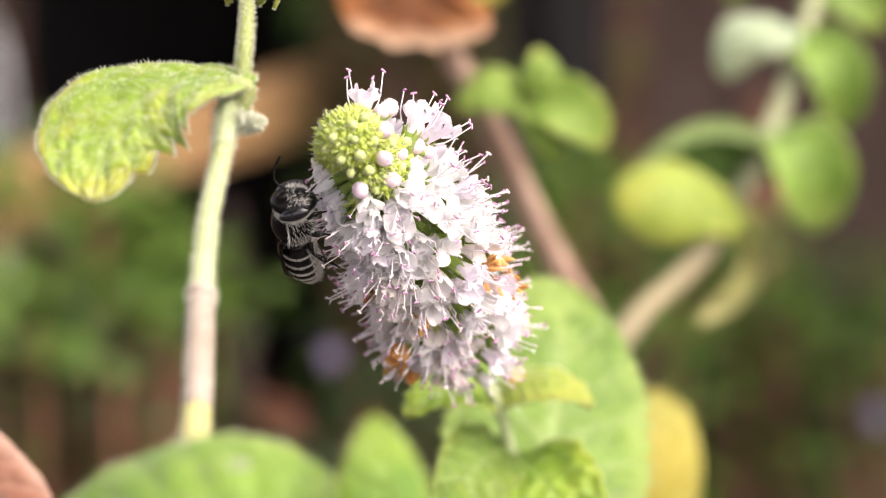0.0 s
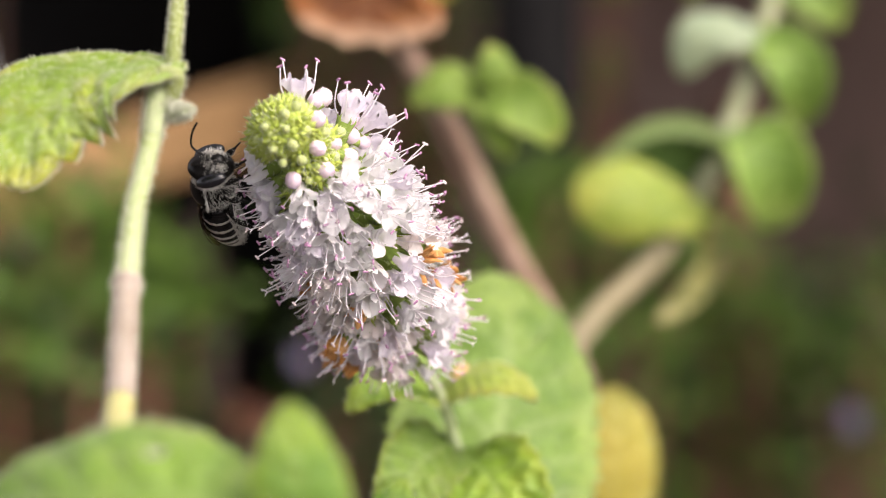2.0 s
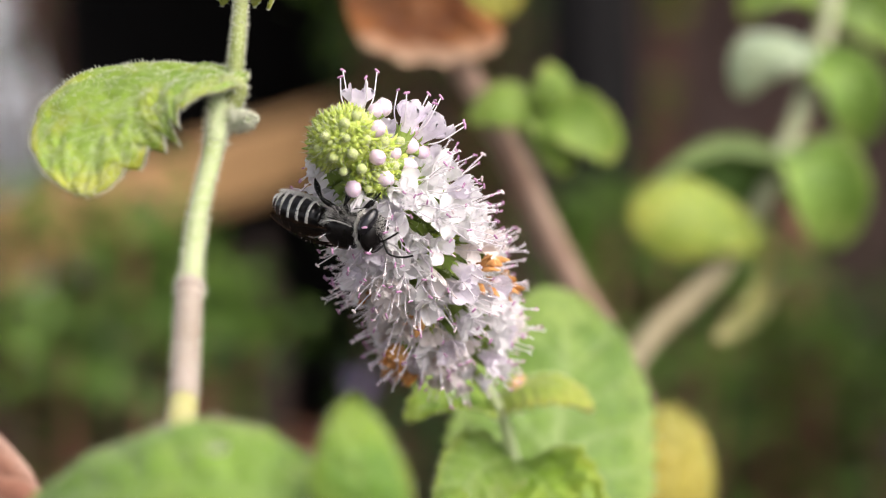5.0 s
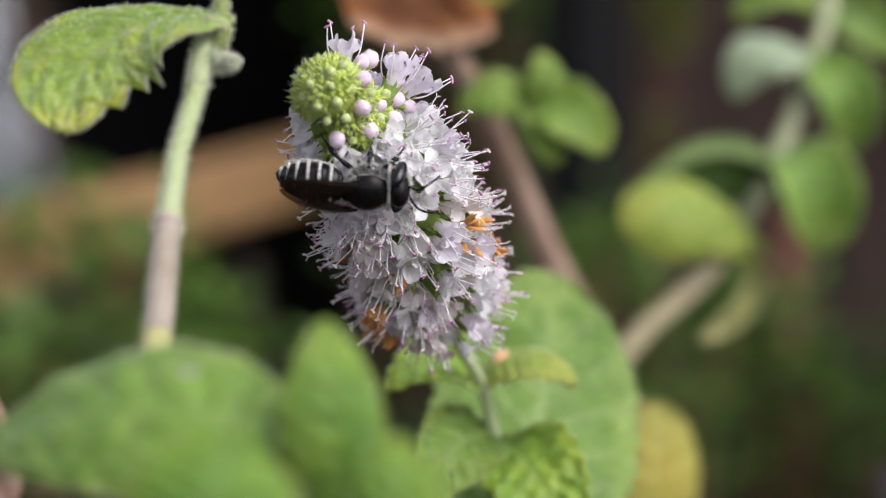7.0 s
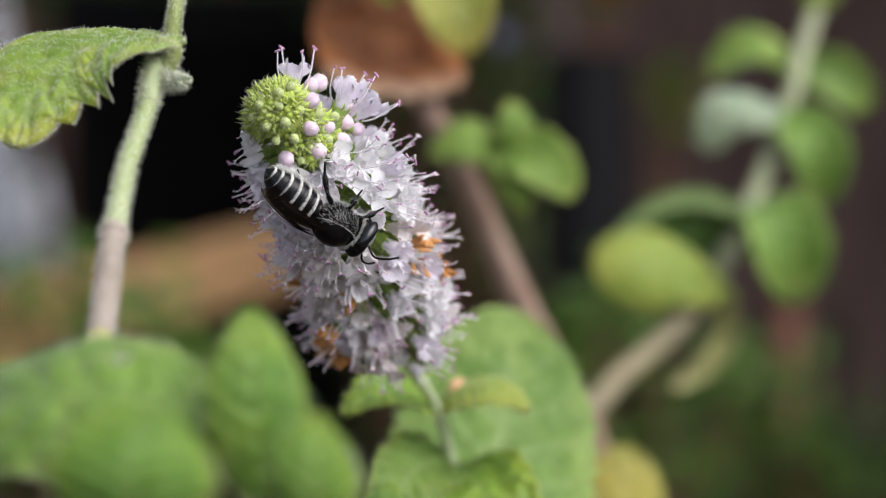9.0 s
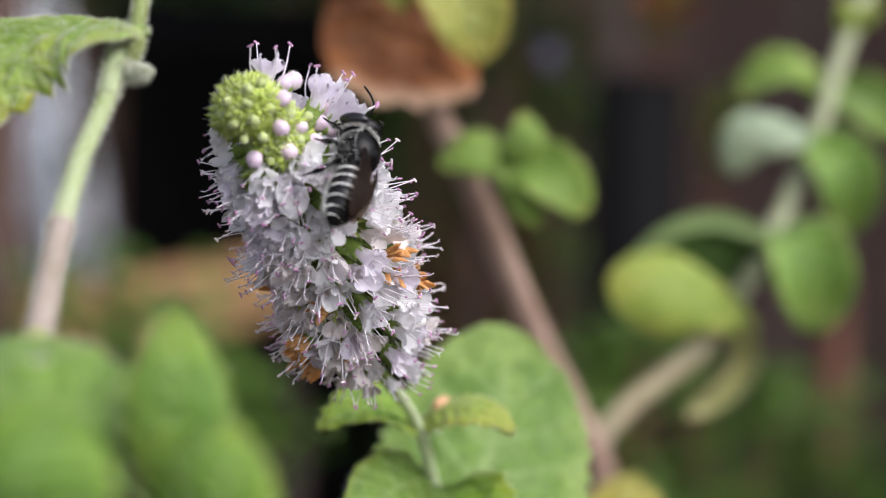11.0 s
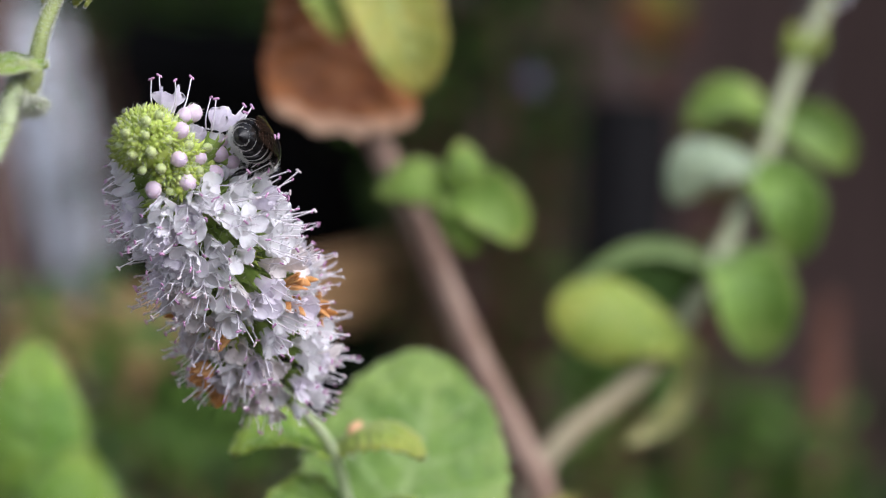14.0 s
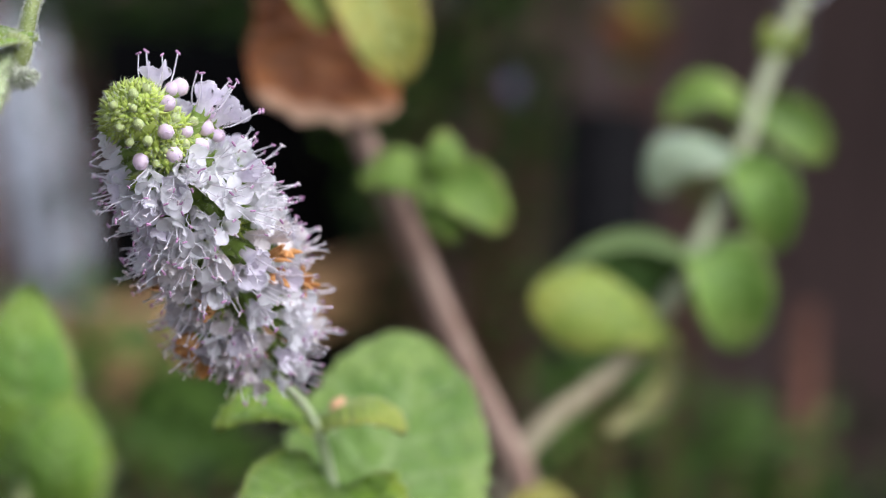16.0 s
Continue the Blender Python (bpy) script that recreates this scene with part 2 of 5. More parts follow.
CHITIN_DULL = plain_surface("bee_shell_dull", [(0.3, (0.003, 0.003, 0.003)), (0.7, (0.008, 0.007, 0.007))], 900, 0.24, 0.25, 9000, 0.00003, spec=0.16)
EYE = plain_surface("bee_eye", [(0.3, (0.006, 0.006, 0.008)), (0.7, (0.012, 0.012, 0.016))], 900, 0.12, 0)
BEE_HAIR = plain_surface("bee_white_hair", [(0.3, (0.62, 0.60, 0.55)), (0.7, (0.82, 0.81, 0.78))], 600, 0.6, 0, translucent=0.2)
BEE_GREY = plain_surface("bee_grey_hair", [(0.3, (0.46, 0.45, 0.43)), (0.7, (0.72, 0.71, 0.68))], 600, 0.6, 0, translucent=0.2)
BEE_TAN = plain_surface("bee_tan_hair", [(0.3, (0.42, 0.33, 0.20)), (0.7, (0.62, 0.53, 0.36))], 600, 0.6, 0, translucent=0.2)
BEE_MASK = plain_surface("bee_yellow_face", [(0.3, (0.66, 0.58, 0.30)), (0.7, (0.80, 0.74, 0.48))], 600, 0.4, 0)
# blacker than the plastic itself: deep shade round the planter is in this colour
BLACK_PLASTIC_SHADED = plain_surface("black_plastic_shaded", [(0.3, (0.003, 0.003, 0.003)), (0.7, (0.006, 0.0055, 0.0055))], 25, 0.85, 0.2, 300, 0.0005, spec=0.08)
DARK_POST = plain_surface("dark_post", [(0.3, (0.004, 0.0035, 0.004)), (0.7, (0.008, 0.007, 0.0075))], 25, 0.7, 0.2, 300, 0.0005, spec=0.2)
WHITE_PLASTIC = plain_surface("white_plastic", [(0.3, (0.80, 0.84, 0.90)), (0.7, (0.86, 0.89, 0.93))], 20, 0.4, 0.1, 200, 0.0005)
TIMBER = plain_surface("sawn_timber", [(0.25, (0.44, 0.24, 0.105)), (0.75, (0.60, 0.37, 0.175))], 18, 0.7, 0.5, 60, 0.001, stretch=(1, 9, 9))
FENCE = plain_surface("fence_wood", [(0.25, (0.072, 0.043, 0.035)), (0.75, (0.20, 0.122, 0.10))], 9, 0.8, 0.6, 45, 0.002, stretch=(6, 6, 0.6))
SOIL = plain_surface("garden_soil", [(0.3, (0.016, 0.012, 0.008)), (0.7, (0.05, 0.035, 0.024))], 14, 0.95, 1.0, 120, 0.006)
# two tones of one herb leaf: shade and soft light put into the colour
BUSH_SHADE = plain_surface("bush_leaf_shade", [(0.3, (0.016, 0.037, 0.007)), (0.7, (0.04, 0.08, 0.014))], 22, 0.55, 0, translucent=0.3)
BUSH_LIT = plain_surface("bush_leaf_lit", [(0.3, (0.07, 0.15, 0.017)), (0.7, (0.16, 0.28, 0.043))], 22, 0.55, 0, translucent=0.3)
PURPLE = plain_surface("purple_petal", [(0.3, (0.19, 0.15, 0.29)), (0.7, (0.30, 0.25, 0.40))], 100, 0.6, 0, translucent=0.3)
RUST = plain_surface("rusty_leaf", [(0.3, (0.216, 0.0648, 0.0144)), (0.7, (0.3312, 0.1296, 0.036))], 60, 0.7, 0)


def wing_surface():
    m, t, n, l, p = nodes_of("bee_wing")
    co = n.new("ShaderNodeTexCoord").outputs["Object"]
    f = noise_node(t, co, 700, 3)
    r = ramp_node(t, f.outputs[0], [(0.3, (0.016, 0.009, 0.006)), (0.7, (0.045, 0.028, 0.02))])
    l.new(r.outputs[0], p.inputs["Base Color"])
    p.inputs["Roughness"].default_value = 0.18
    p.inputs["Specular IOR Level"].default_value = 0.3
    clear = n.new("ShaderNodeBsdfTransparent")
    clear.inputs[0].default_value = (0.78, 0.70, 0.62, 1)
    mx = n.new("ShaderNodeMixShader")
    mx.inputs[0].default_value = 0.36
    l.new(clear.outputs[0], mx.inputs[1])
    l.new(p.outputs[0], mx.inputs[2])
    l.new(mx.outputs[0], n["Material Output"].inputs[0])
    return m


WING = wing_surface()


# ---- shape builders, in millimetres ----
class Geo:
    """Collects vertices, faces, material slots and leaf coordinates of one mesh."""

    def __init__(self):
        self.v, self.f, self.m, self.uv = [], [], [], {}

    def add(self, verts, faces, mat=0):
        k = len(self.v)
        self.v += [tuple(p) for p in verts]
        self.f += [tuple(i + k for i in q) for q in faces]
        self.m += [mat] * len(faces)
        return k

    def tube(self, pts, radii, segs=8, mat=0, cap=True, flat=1.0):
        pts = [Vector(p) for p in pts]
        n = len(pts)
        if isinstance(radii, (int, float)):
            radii = [radii] * n
        tang = [(pts[min(i + 1, n - 1)] - pts[max(i - 1, 0)]).normalized() for i in range(n)]
        ref = Vector((0, 0, 1)) if abs(tang[0].z) < 0.9 else Vector((1, 0, 0))
        side = tang[0].cross(ref).normalized()
        verts, faces = [], []
        for i in range(n):
            side = (side - tang[i] * side.dot(tang[i])).normalized()
            up = side.cross(tang[i])
            for k in range(segs):
                a = 2 * math.pi * k / segs
                verts.append(pts[i] + (side * math.cos(a) + up * math.sin(a) * flat) * radii[i])
        for i in range(n - 1):
            for k in range(segs):
                a, b = i * segs + k, i * segs + (k + 1) % segs
                faces.append((a, b, b + segs, a + segs))
        if cap:
            faces.append(tuple(range(segs))[::-1])
            faces.append(tuple((n - 1) * segs + k for k in range(segs)))
        self.add(verts, faces, mat)

    def ball(self, centre, radii, axis=None, rings=6, segs=10, mat=0, point=0.0, lump=0.0):
        """An ellipsoid whose last radius lies along axis; point draws its end out."""
        c = Vector(centre)
        q = Vector(axis).to_track_quat("Z", "Y") if axis is not None else Quaternion()
        verts, faces = [], []
        for i in range(rings + 1):
            th = math.pi * i / rings
            z = -math.cos(th)
            r = math.sin(th)
            if point and z > 0:
                r *= 1 - point * z
                z *= 1 + point * 0.6
            for k in range(segs):
                a = 2 * math.pi * k / segs
                s = 1 + (random.uniform(-lump, lump) if lump else 0)
                verts.append(c + q @ Vector((r * math.cos(a) * radii[0] * s, r * math.sin(a) * radii[1] * s, z * radii[2])))
        for i in range(rings):
            for k in range(segs):
                a, b = i * segs + k, i * segs + (k + 1) % segs
                faces.append((a, b, b + segs, a + segs))
        self.add(verts, faces, mat)

    def hair(self, root, way, length, thick=0.03, mat=0, bend=0.25):
        w = Vector(way).normalized()
        s = w.orthogonal().normalized()
        s = Quaternion(w, random.uniform(0, 6.28)) @ s
        o = w.cross(s)
        root = Vector(root)
        mid, tip = root + w * length * 0.55, root + w * length + s * length * bend
        tri = [s * thick, (s * -0.5 + o * 0.87) * thick, (s * -0.5 - o * 0.87) * thick]
        self.add([root + a for a in tri] + [mid + a * 0.75 for a in tri] + [tip],
                 [(0, 1, 4, 3), (1, 2, 5, 4), (2, 0, 3, 5), (3, 4, 6), (4, 5, 6), (5, 3, 6)], mat)

    def leaf(self, base, mid, tip, side, side_end, width, cup=40, cup_far=None, teeth=0, bite=0.08, quilt=0.25, thick=0.3, nu=28, nv=14, full=0.72, round_=0.62, wave=0.0, veins=7.0, mat=0, twist_seed=0, near=1.0, crinkle=0.2, far_bite=1.0):
        """A leaf along a bent midrib: base, pull and tip; side: towards one rim at the base and at the tip."""
        b, c, t = Vector(base), Vector(mid), Vector(tip)
        s0, s1 = Vector(side).normalized(), Vector(side_end).normalized()
        rnd = random.Random(twist_seed)
        ph = rnd.uniform(0, 6) + (tip[0] * 0.37) % 5
        crinkle *= min(1.0, width / 9)
        top, low, uvs = [], [], []
        rim = []
        for i in range(nu + 1):
            u = i / nu
            p = b * (1 - u) ** 2 + c * 2 * u * (1 - u) + t * u * u
            tan = ((c - b) * (1 - u) + (t - c) * u).normalized()
            s = s0.lerp(s1, u)
            s = (s - tan * s.dot(tan)).normalized()
            nrm = s.cross(tan)
            h = width / 2 * max(0.0, math.sin(math.pi * min(1, u ** full * 0.985 + 0.012))) ** round_
            h *= 1 + 0.05 * noise.noise(Vector((u * 6 + ph, 1.7, ph)))
            tooth = bite * (2 * ((u * teeth) % 1.0) - 1) if teeth and u > 0.3 else 0.0
            for j in range(nv + 1):
                v = 2 * j / nv - 1
                x = h * v * (1 + tooth * far_bite if v > 0 else near * (1 + tooth))
                ang = radians(cup if v > 0 or cup_far is None else cup_far)
                if abs(ang) > 1e-3:
                    rad = width / 2 / ang
                    a = x / rad
                    px, pz = rad * math.sin(a), -rad * (1 - math.cos(a))
                else:
                    px, pz = x, 0.0
                q = abs(math.cos(math.pi * (u * veins - abs(v) * 1.6)))
                lift = quilt * (min(1.0, (1 - q ** 6)) - 0.5) * min(1, 4 * (1 - abs(v))) * min(1, abs(v) * 5)
                lift += wave * math.sin(u * 11 + ph + v * 2.0) * abs(v) ** 2
                lift += quilt * 0.5 * noise.noise(Vector((u * 7 + ph, v * 3.5, ph)))
                lift += crinkle * noise.noise(Vector((u * 15 + ph, v * 7.5, ph * 2))) * min(1.0, abs(v) * 4)
                pos = p + s * px + nrm * (pz + lift)
                th = thick * min(1.0, 0.25 + 1.2 * (1 - v * v))
                top.append(pos + nrm * th * 0.5)
                low.append(pos - nrm * th * 0.5)
                uvs.append((u, j / nv))
                if j in (0, nv):
                    rim.append((pos, s * (1 if j else -1), nrm))
        w = nv + 1
        faces = []
        off = len(top)
        for i in range(nu):
            for j in range(nv):
                a = i * w + j
                faces.append((a, a + 1, a + w + 1, a + w))
                faces.append((off + a, off + a + w, off + a + w + 1, off + a + 1))
        for i in range(nu):
            a, c2 = i * w, i * w + nv
            faces.append((a, a + w, off + a + w, off + a))
            faces.append((c2 + w, c2, off + c2, off + c2 + w))
        for j in range(nv):
            a, c2 = j, nu * w + j
            faces.append((a + 1, a, off + a, off + a + 1))
            faces.append((c2, c2 + 1, off + c2 + 1, off + c2))
        k = self.add(top + low, faces, mat)
        for i, q in enumerate(uvs + uvs):
            self.uv[k + i] = q
        return rim, [p for p in top]

    def mesh(self, name, origin=(0, 0, 0), smooth=True):
        o = Vector(origin)
        d = bpy.data.meshes.new(name)
        d.from_pydata([tuple((Vector(p) - o) * MM) for p in self.v], [], self.f)
        d.polygons.foreach_set("material_index", self.m)
        if smooth:
            d.polygons.foreach_set("use_smooth", [True] * len(self.f))
        if self.uv:
            layer = d.uv_layers.new(name="UVMap")
            vi = np.empty(len(d.loops), dtype=np.int32)
            d.loops.foreach_get("vertex_index", vi)
            flat = np.zeros((len(vi), 2), dtype=np.float32)
            table = np.zeros((len(self.v), 2), dtype=np.float32)
            for i, q in self.uv.items():
                table[i] = q
            flat[:] = table[vi]
            layer.data.foreach_set("uv", flat.ravel())
        d.update()
        return d


ORIGIN = {}


def thing(name, base, label, category, group="", kind=""):
    ob = new(name)
    ob.location = Vector(base) * MM
    ob.empty_display_size = 0.005
    ORIGIN[ob.name] = Vector(base)
    return tagged(ob, label, category, group, kind)


def part(name, geo, mats, parent, label="", smooth=True):
    """One mesh under a thing or a part; geo holds places in the garden."""
    o = ORIGIN[parent.name]
    ob = new(name, geo.mesh(name, o, smooth))
    for m in mats if isinstance(mats, (list, tuple)) else [mats]:
        ob.data.materials.append(m)
    ob.parent = parent
    ORIGIN[ob.name] = o
    return tagged(ob, label)


def placed(name, data, parent, m, label=""):
    """A part that shares its mesh with others, at the pose m in its thing's space."""
    ob = new(name, data)
    ob.parent = parent
    ob.matrix_basis = m
    return tagged(ob, label)


def curve_points(pts, per=6):
    """A smooth line through the points."""
    pts = [Vector(p) for p in pts]
    ext = [pts[0] * 2 - pts[1]] + pts + [pts[-1] * 2 - pts[-2]]
    out = []
    for i in range(1, len(ext) - 2):
        a, b, c, d = ext[i - 1:i + 3]
        ta = 0.0
        tb = ta + max(1e-4, (b - a).length) ** 0.5
        tc = tb + max(1e-4, (c - b).length) ** 0.5
        td = tc + max(1e-4, (d - c).length) ** 0.5
        for k in range(per):
            t = tb + (tc - tb) * k / per
            p = a * ((tb - t) / (tb - ta)) + b * ((t - ta) / (tb - ta))
            q = b * ((tc - t) / (tc - tb)) + c * ((t - tb) / (tc - tb))
            r = c * ((td - t) / (td - tc)) + d * ((t - tc) / (td - tc))
            p = p * ((tc - t) / (tc - ta)) + q * ((t - ta) / (tc - ta))
            q = q * ((td - t) / (td - tb)) + r * ((t - tb) / (td - tb))
            out.append(p * ((tc - t) / (tc - tb)) + q * ((t - tb) / (tc - tb)))
    return out + [pts[-1]]


def stem_part(name, pts, radii, mats, parent, per=6, hairs=0, hair_len=0.45, label="", segs=10, flat=1.0, hair_thick=0.015):
    g = Geo()
    line = curve_points(pts, per)
    rr = []
    for i in range(len(line)):
        x = i / (len(line) - 1) * (len(radii) - 1)
        k = min(int(x), len(radii) - 2)
        rr.append((radii[k] * (1 - x + k) + radii[k + 1] * (x - k)) * (1 + 0.05 * noise.noise(Vector((i * 0.6, radii[0], 3)))))
    g.tube(line, rr, segs, flat=flat)
    ob = part(name, g, mats, parent, label)
    if hairs:
        h = Geo()
        for _ in range(hairs):
            i = random.randrange(len(line) - 1)
            f = random.random()
            p = line[i].lerp(line[i + 1], f)
            tan = (line[i + 1] - line[i]).normalized()
            w = Quaternion(tan, random.uniform(0, 6.28)) @ tan.orthogonal().normalized()
            h.hair(p + w * rr[i] * 0.95, w + tan * random.uniform(-0.5, 0.3), hair_len * random.uniform(0.5, 1.2), hair_thick)
        tagged(part("fuzz", h, HAIR, ob), kind="stuff")
    return ob


def leaf_part(name, base, mid, tip, side, side_end, width, mats, parent, label="", fringe=0, fringe_len=0.45, **kw):
    g = Geo()
    rim, face = g.leaf(base, mid, tip, side, side_end, width, **kw)
    ob = part(name, g, mats, parent, label)
    if fringe:
        h = Geo()
        for _ in range(fringe):
            p, s, nrm = random.choice(rim)
            h.hair(p + nrm * random.uniform(-0.1, 0.1), s + nrm * random.uniform(-0.6, 1.0), fringe_len * random.uniform(0.4, 1.2), 0.02)
        for _ in range(fringe):
            h.hair(random.choice(face), Vector((random.uniform(-1, 1), random.uniform(-1, 0.3), random.uniform(0, 1))), fringe_len * random.uniform(0.4, 1.0), 0.02)
        tagged(part("fuzz", h, HAIR, ob), kind="stuff")
    return ob


# ---- setting ----
def box(g, x0, x1, y0, y1, z0, z1, mat=0):
    g.add([(x, y, z) for z in (z0, z1) for y in (y0, y1) for x in (x0, x1)],
          [(0, 2, 3, 1), (4, 5, 7, 6), (0, 1, 5, 4), (2, 6, 7, 3), (0, 4, 6, 2), (1, 3, 7, 5)], mat)


def ground():
    g = Geo()
    n = 40
    span = [(-1 + 2 * i / n) for i in range(n + 1)]
    verts = [(math.copysign(abs(a) ** 3, a) * 60000, 600 + math.copysign(abs(b) ** 3, b) * 60000, 0) for b in span for a in span]
    verts = [(x, y, 12 * noise.noise(Vector((x * 0.004, y * 0.004, 1))) if abs(x) < 3000 and abs(y) < 3000 else 0) for x, y, z in verts]
    g.add(verts, [(j * (n + 1) + i, j * (n + 1) + i + 1, (j + 1) * (n + 1) + i + 1, (j + 1) * (n + 1) + i) for j in range(n) for i in range(n)])
    ob = new("ground", g.mesh("ground"))
    ob.data.materials.append(SOIL)
    tagged(ob, "dark bare garden soil under the mint", "ground", kind="structure")


def fence():
    root = thing("wall_back", (0, 1250, 0), "weathered reddish-brown wooden board fence", "fence", kind="structure")
    for i in range(24):
        g = Geo()
        x = -1300 + i * 112
        top = 1500 + random.uniform(-8, 8)
        dy = random.uniform(-3, 3)
        box(g, x, x + 108, 1250 + dy, 1268 + dy, -30, top)
        part("board", g, FENCE, root, smooth=False)
    for z in (300, 1150):
        g = Geo()
        box(g, -1310, 1390, 1274, 1312, z, z + 90)
        part("rail", g, FENCE, root, smooth=False)


def shade_roof():
    """Low unseen plank roof before the fence, added to shade the bed's back."""
    root = thing("unseen_shade_roof", (0, 780, 0), "low plank roof shading the back of the bed", "roof", kind="structure")
    for i in range(9):
        g = Geo()
        y = 300 + i * 108
        # back planks start further right so light reaches the white pipe
        box(g, -190 if i < 5 else 200, 1390, y, y + 105, 800 + i * 6, 818 + i * 6)
        part("plank", g, FENCE, root, smooth=False)
    for x in (-180, 440, 1340):
        g = Geo()
        box(g, x, x + 60, 330, 390, -20, 799)
        part("post", g, FENCE, root, smooth=False)
        g = Geo()
        box(g, x + 4, x + 56, 320, 836 if x < 0 else 1245, 752, 798)
        part("rafter", g, FENCE, root, smooth=False)


ground()
fence()
shade_roof()


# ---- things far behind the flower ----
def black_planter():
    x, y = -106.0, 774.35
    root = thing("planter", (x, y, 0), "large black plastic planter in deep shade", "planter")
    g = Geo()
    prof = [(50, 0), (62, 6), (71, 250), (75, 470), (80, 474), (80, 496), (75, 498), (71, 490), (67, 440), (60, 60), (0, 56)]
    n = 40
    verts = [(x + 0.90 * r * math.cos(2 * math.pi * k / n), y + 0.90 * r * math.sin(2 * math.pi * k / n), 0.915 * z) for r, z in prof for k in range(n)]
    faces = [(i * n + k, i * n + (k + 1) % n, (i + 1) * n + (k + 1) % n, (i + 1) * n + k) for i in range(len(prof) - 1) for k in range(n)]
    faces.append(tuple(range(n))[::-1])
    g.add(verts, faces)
    part("body", g, BLACK_PLASTIC_SHADED, root)
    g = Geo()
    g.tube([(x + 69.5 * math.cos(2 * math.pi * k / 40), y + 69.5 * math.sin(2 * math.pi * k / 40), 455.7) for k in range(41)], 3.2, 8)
    part("rim", g, BLACK_PLASTIC_SHADED, root)


def standing_pipe(name, low, high, r, mat, label, category, collar=None, height=760):
    """A straight pipe through two places, carried down to the ground."""
    a, b = Vector(low), Vector(high)
    w = (b - a) / (b.z - a.z)
    foot, top = a - w * (a.z + 8), a + w * (height - a.z)
    root = thing(name, (foot.x, foot.y, 0), label, category)
    g = Geo()
    g.tube([foot, a, b, top], r, 28)
    part("shaft", g, mat, root)
    if collar:
        c = a + w * (collar - a.z)
        g = Geo()
        g.tube([c - w * 1.2, c - w * 1, c + w * 1, c + w * 1.2], [r, r * 1.06, r * 1.06, r], 28)
        part("collar", g, mat, root)
    return root


def timber_plank():
    a, b = Vector((-123.34, 500.24, 363.34)), Vector((-66.84, 573.67, 372.12))
    w = (b - a).normalized()
    up = Vector((0, -0.15, 1))
    up = (up - w * up.dot(w)).normalized()
    out = w.cross(up)
    foot = a - w * 150
    end = b + w * 95
    root = thing("plank", foot, "raw tan timber plank fixed to a post beside the planter", "plank")
    g = Geo()
    h, t = 11.5, 5.5
    bev = 1.2
    ring = [(-h, -t + bev), (-h + bev, -t), (h - bev, -t), (h, -t + bev), (h, t - bev), (h - bev, t), (-h + bev, t), (-h, t - bev)]
    verts = [p + up * i + out * j for p in (foot, foot.lerp(end, 0.3), foot.lerp(end, 0.6), end) for i, j in ring]
    faces = [(s * 8 + k2, s * 8 + (k2 + 1) % 8, s * 8 + 8 + (k2 + 1) % 8, s * 8 + 8 + k2) for s in range(3) for k2 in range(8)]
    faces += [tuple(range(8))[::-1], tuple(range(24, 32))]
    g.add(verts, faces)
    part("board", g, TIMBER, root, smooth=False)


def bush(place, spread, count, mats, label, size=9.0, floor_=0.0, seed=1, group=""):
    """A low leafy herb: branching stems from one foot and many small leaves."""
    rnd = random.Random(seed)
    c, s = Vector(place), Vector(spread)
    root = thing("bush", (c.x, c.y, 0), label, "bush", group)
    st, lv = Geo(), Geo()
    foot = Vector((c.x, c.y, -4))
    for i in range(max(6, count // 40)):
        while True:
            q = Vector((rnd.uniform(-1, 1), rnd.uniform(-1, 1), rnd.uniform(-1, 1)))
            if q.length < 1:
                break
        e = c + Vector((q.x * s.x, q.y * s.y, q.z * s.z))
        mid = foot.lerp(e, 0.5) + Vector((rnd.uniform(-12, 12), rnd.uniform(-12, 12), 10))
        line = curve_points([foot + Vector((rnd.uniform(-8, 8), rnd.uniform(-8, 8), 0)), mid, e], 5)
        st.tube(line, [1.6 * (1 - 0.6 * k / len(line)) for k in range(len(line))], 5)
        for k in range(40):
            p = line[rnd.randrange(len(line) // 2, len(line))] if k % 2 else e
            p = p + Vector((rnd.gauss(0, 1), rnd.gauss(0, 1), rnd.gauss(0, 1))) * s.length * 0.11
            d = Vector((rnd.uniform(-1, 1), rnd.uniform(-1, 1), rnd.uniform(-0.6, 0.7))).normalized()
            o = d.orthogonal().normalized()
            o = Quaternion(d, rnd.uniform(0, 6.28)) @ o
            n = d.cross(o)
            z = size * rnd.uniform(0.6, 1.3)
            lv.add([p, p + d * z * 0.4 + o * z * 0.28 + n * z * 0.08, p + d * z + n * z * -0.1, p + d * z * 0.4 - o * z * 0.28 + n * z * 0.08,
                    p + d * z * 0.45 - n * z * 0.06], [(0, 1, 4), (1, 2, 4), (2, 3, 4), (3, 0, 4)], rnd.randrange(len(mats)))
    tagged(part("branchwork", st, STEM_RED, root), kind="stuff")
    tagged(part("foliage", lv, mats, root), kind="stuff")
    return root


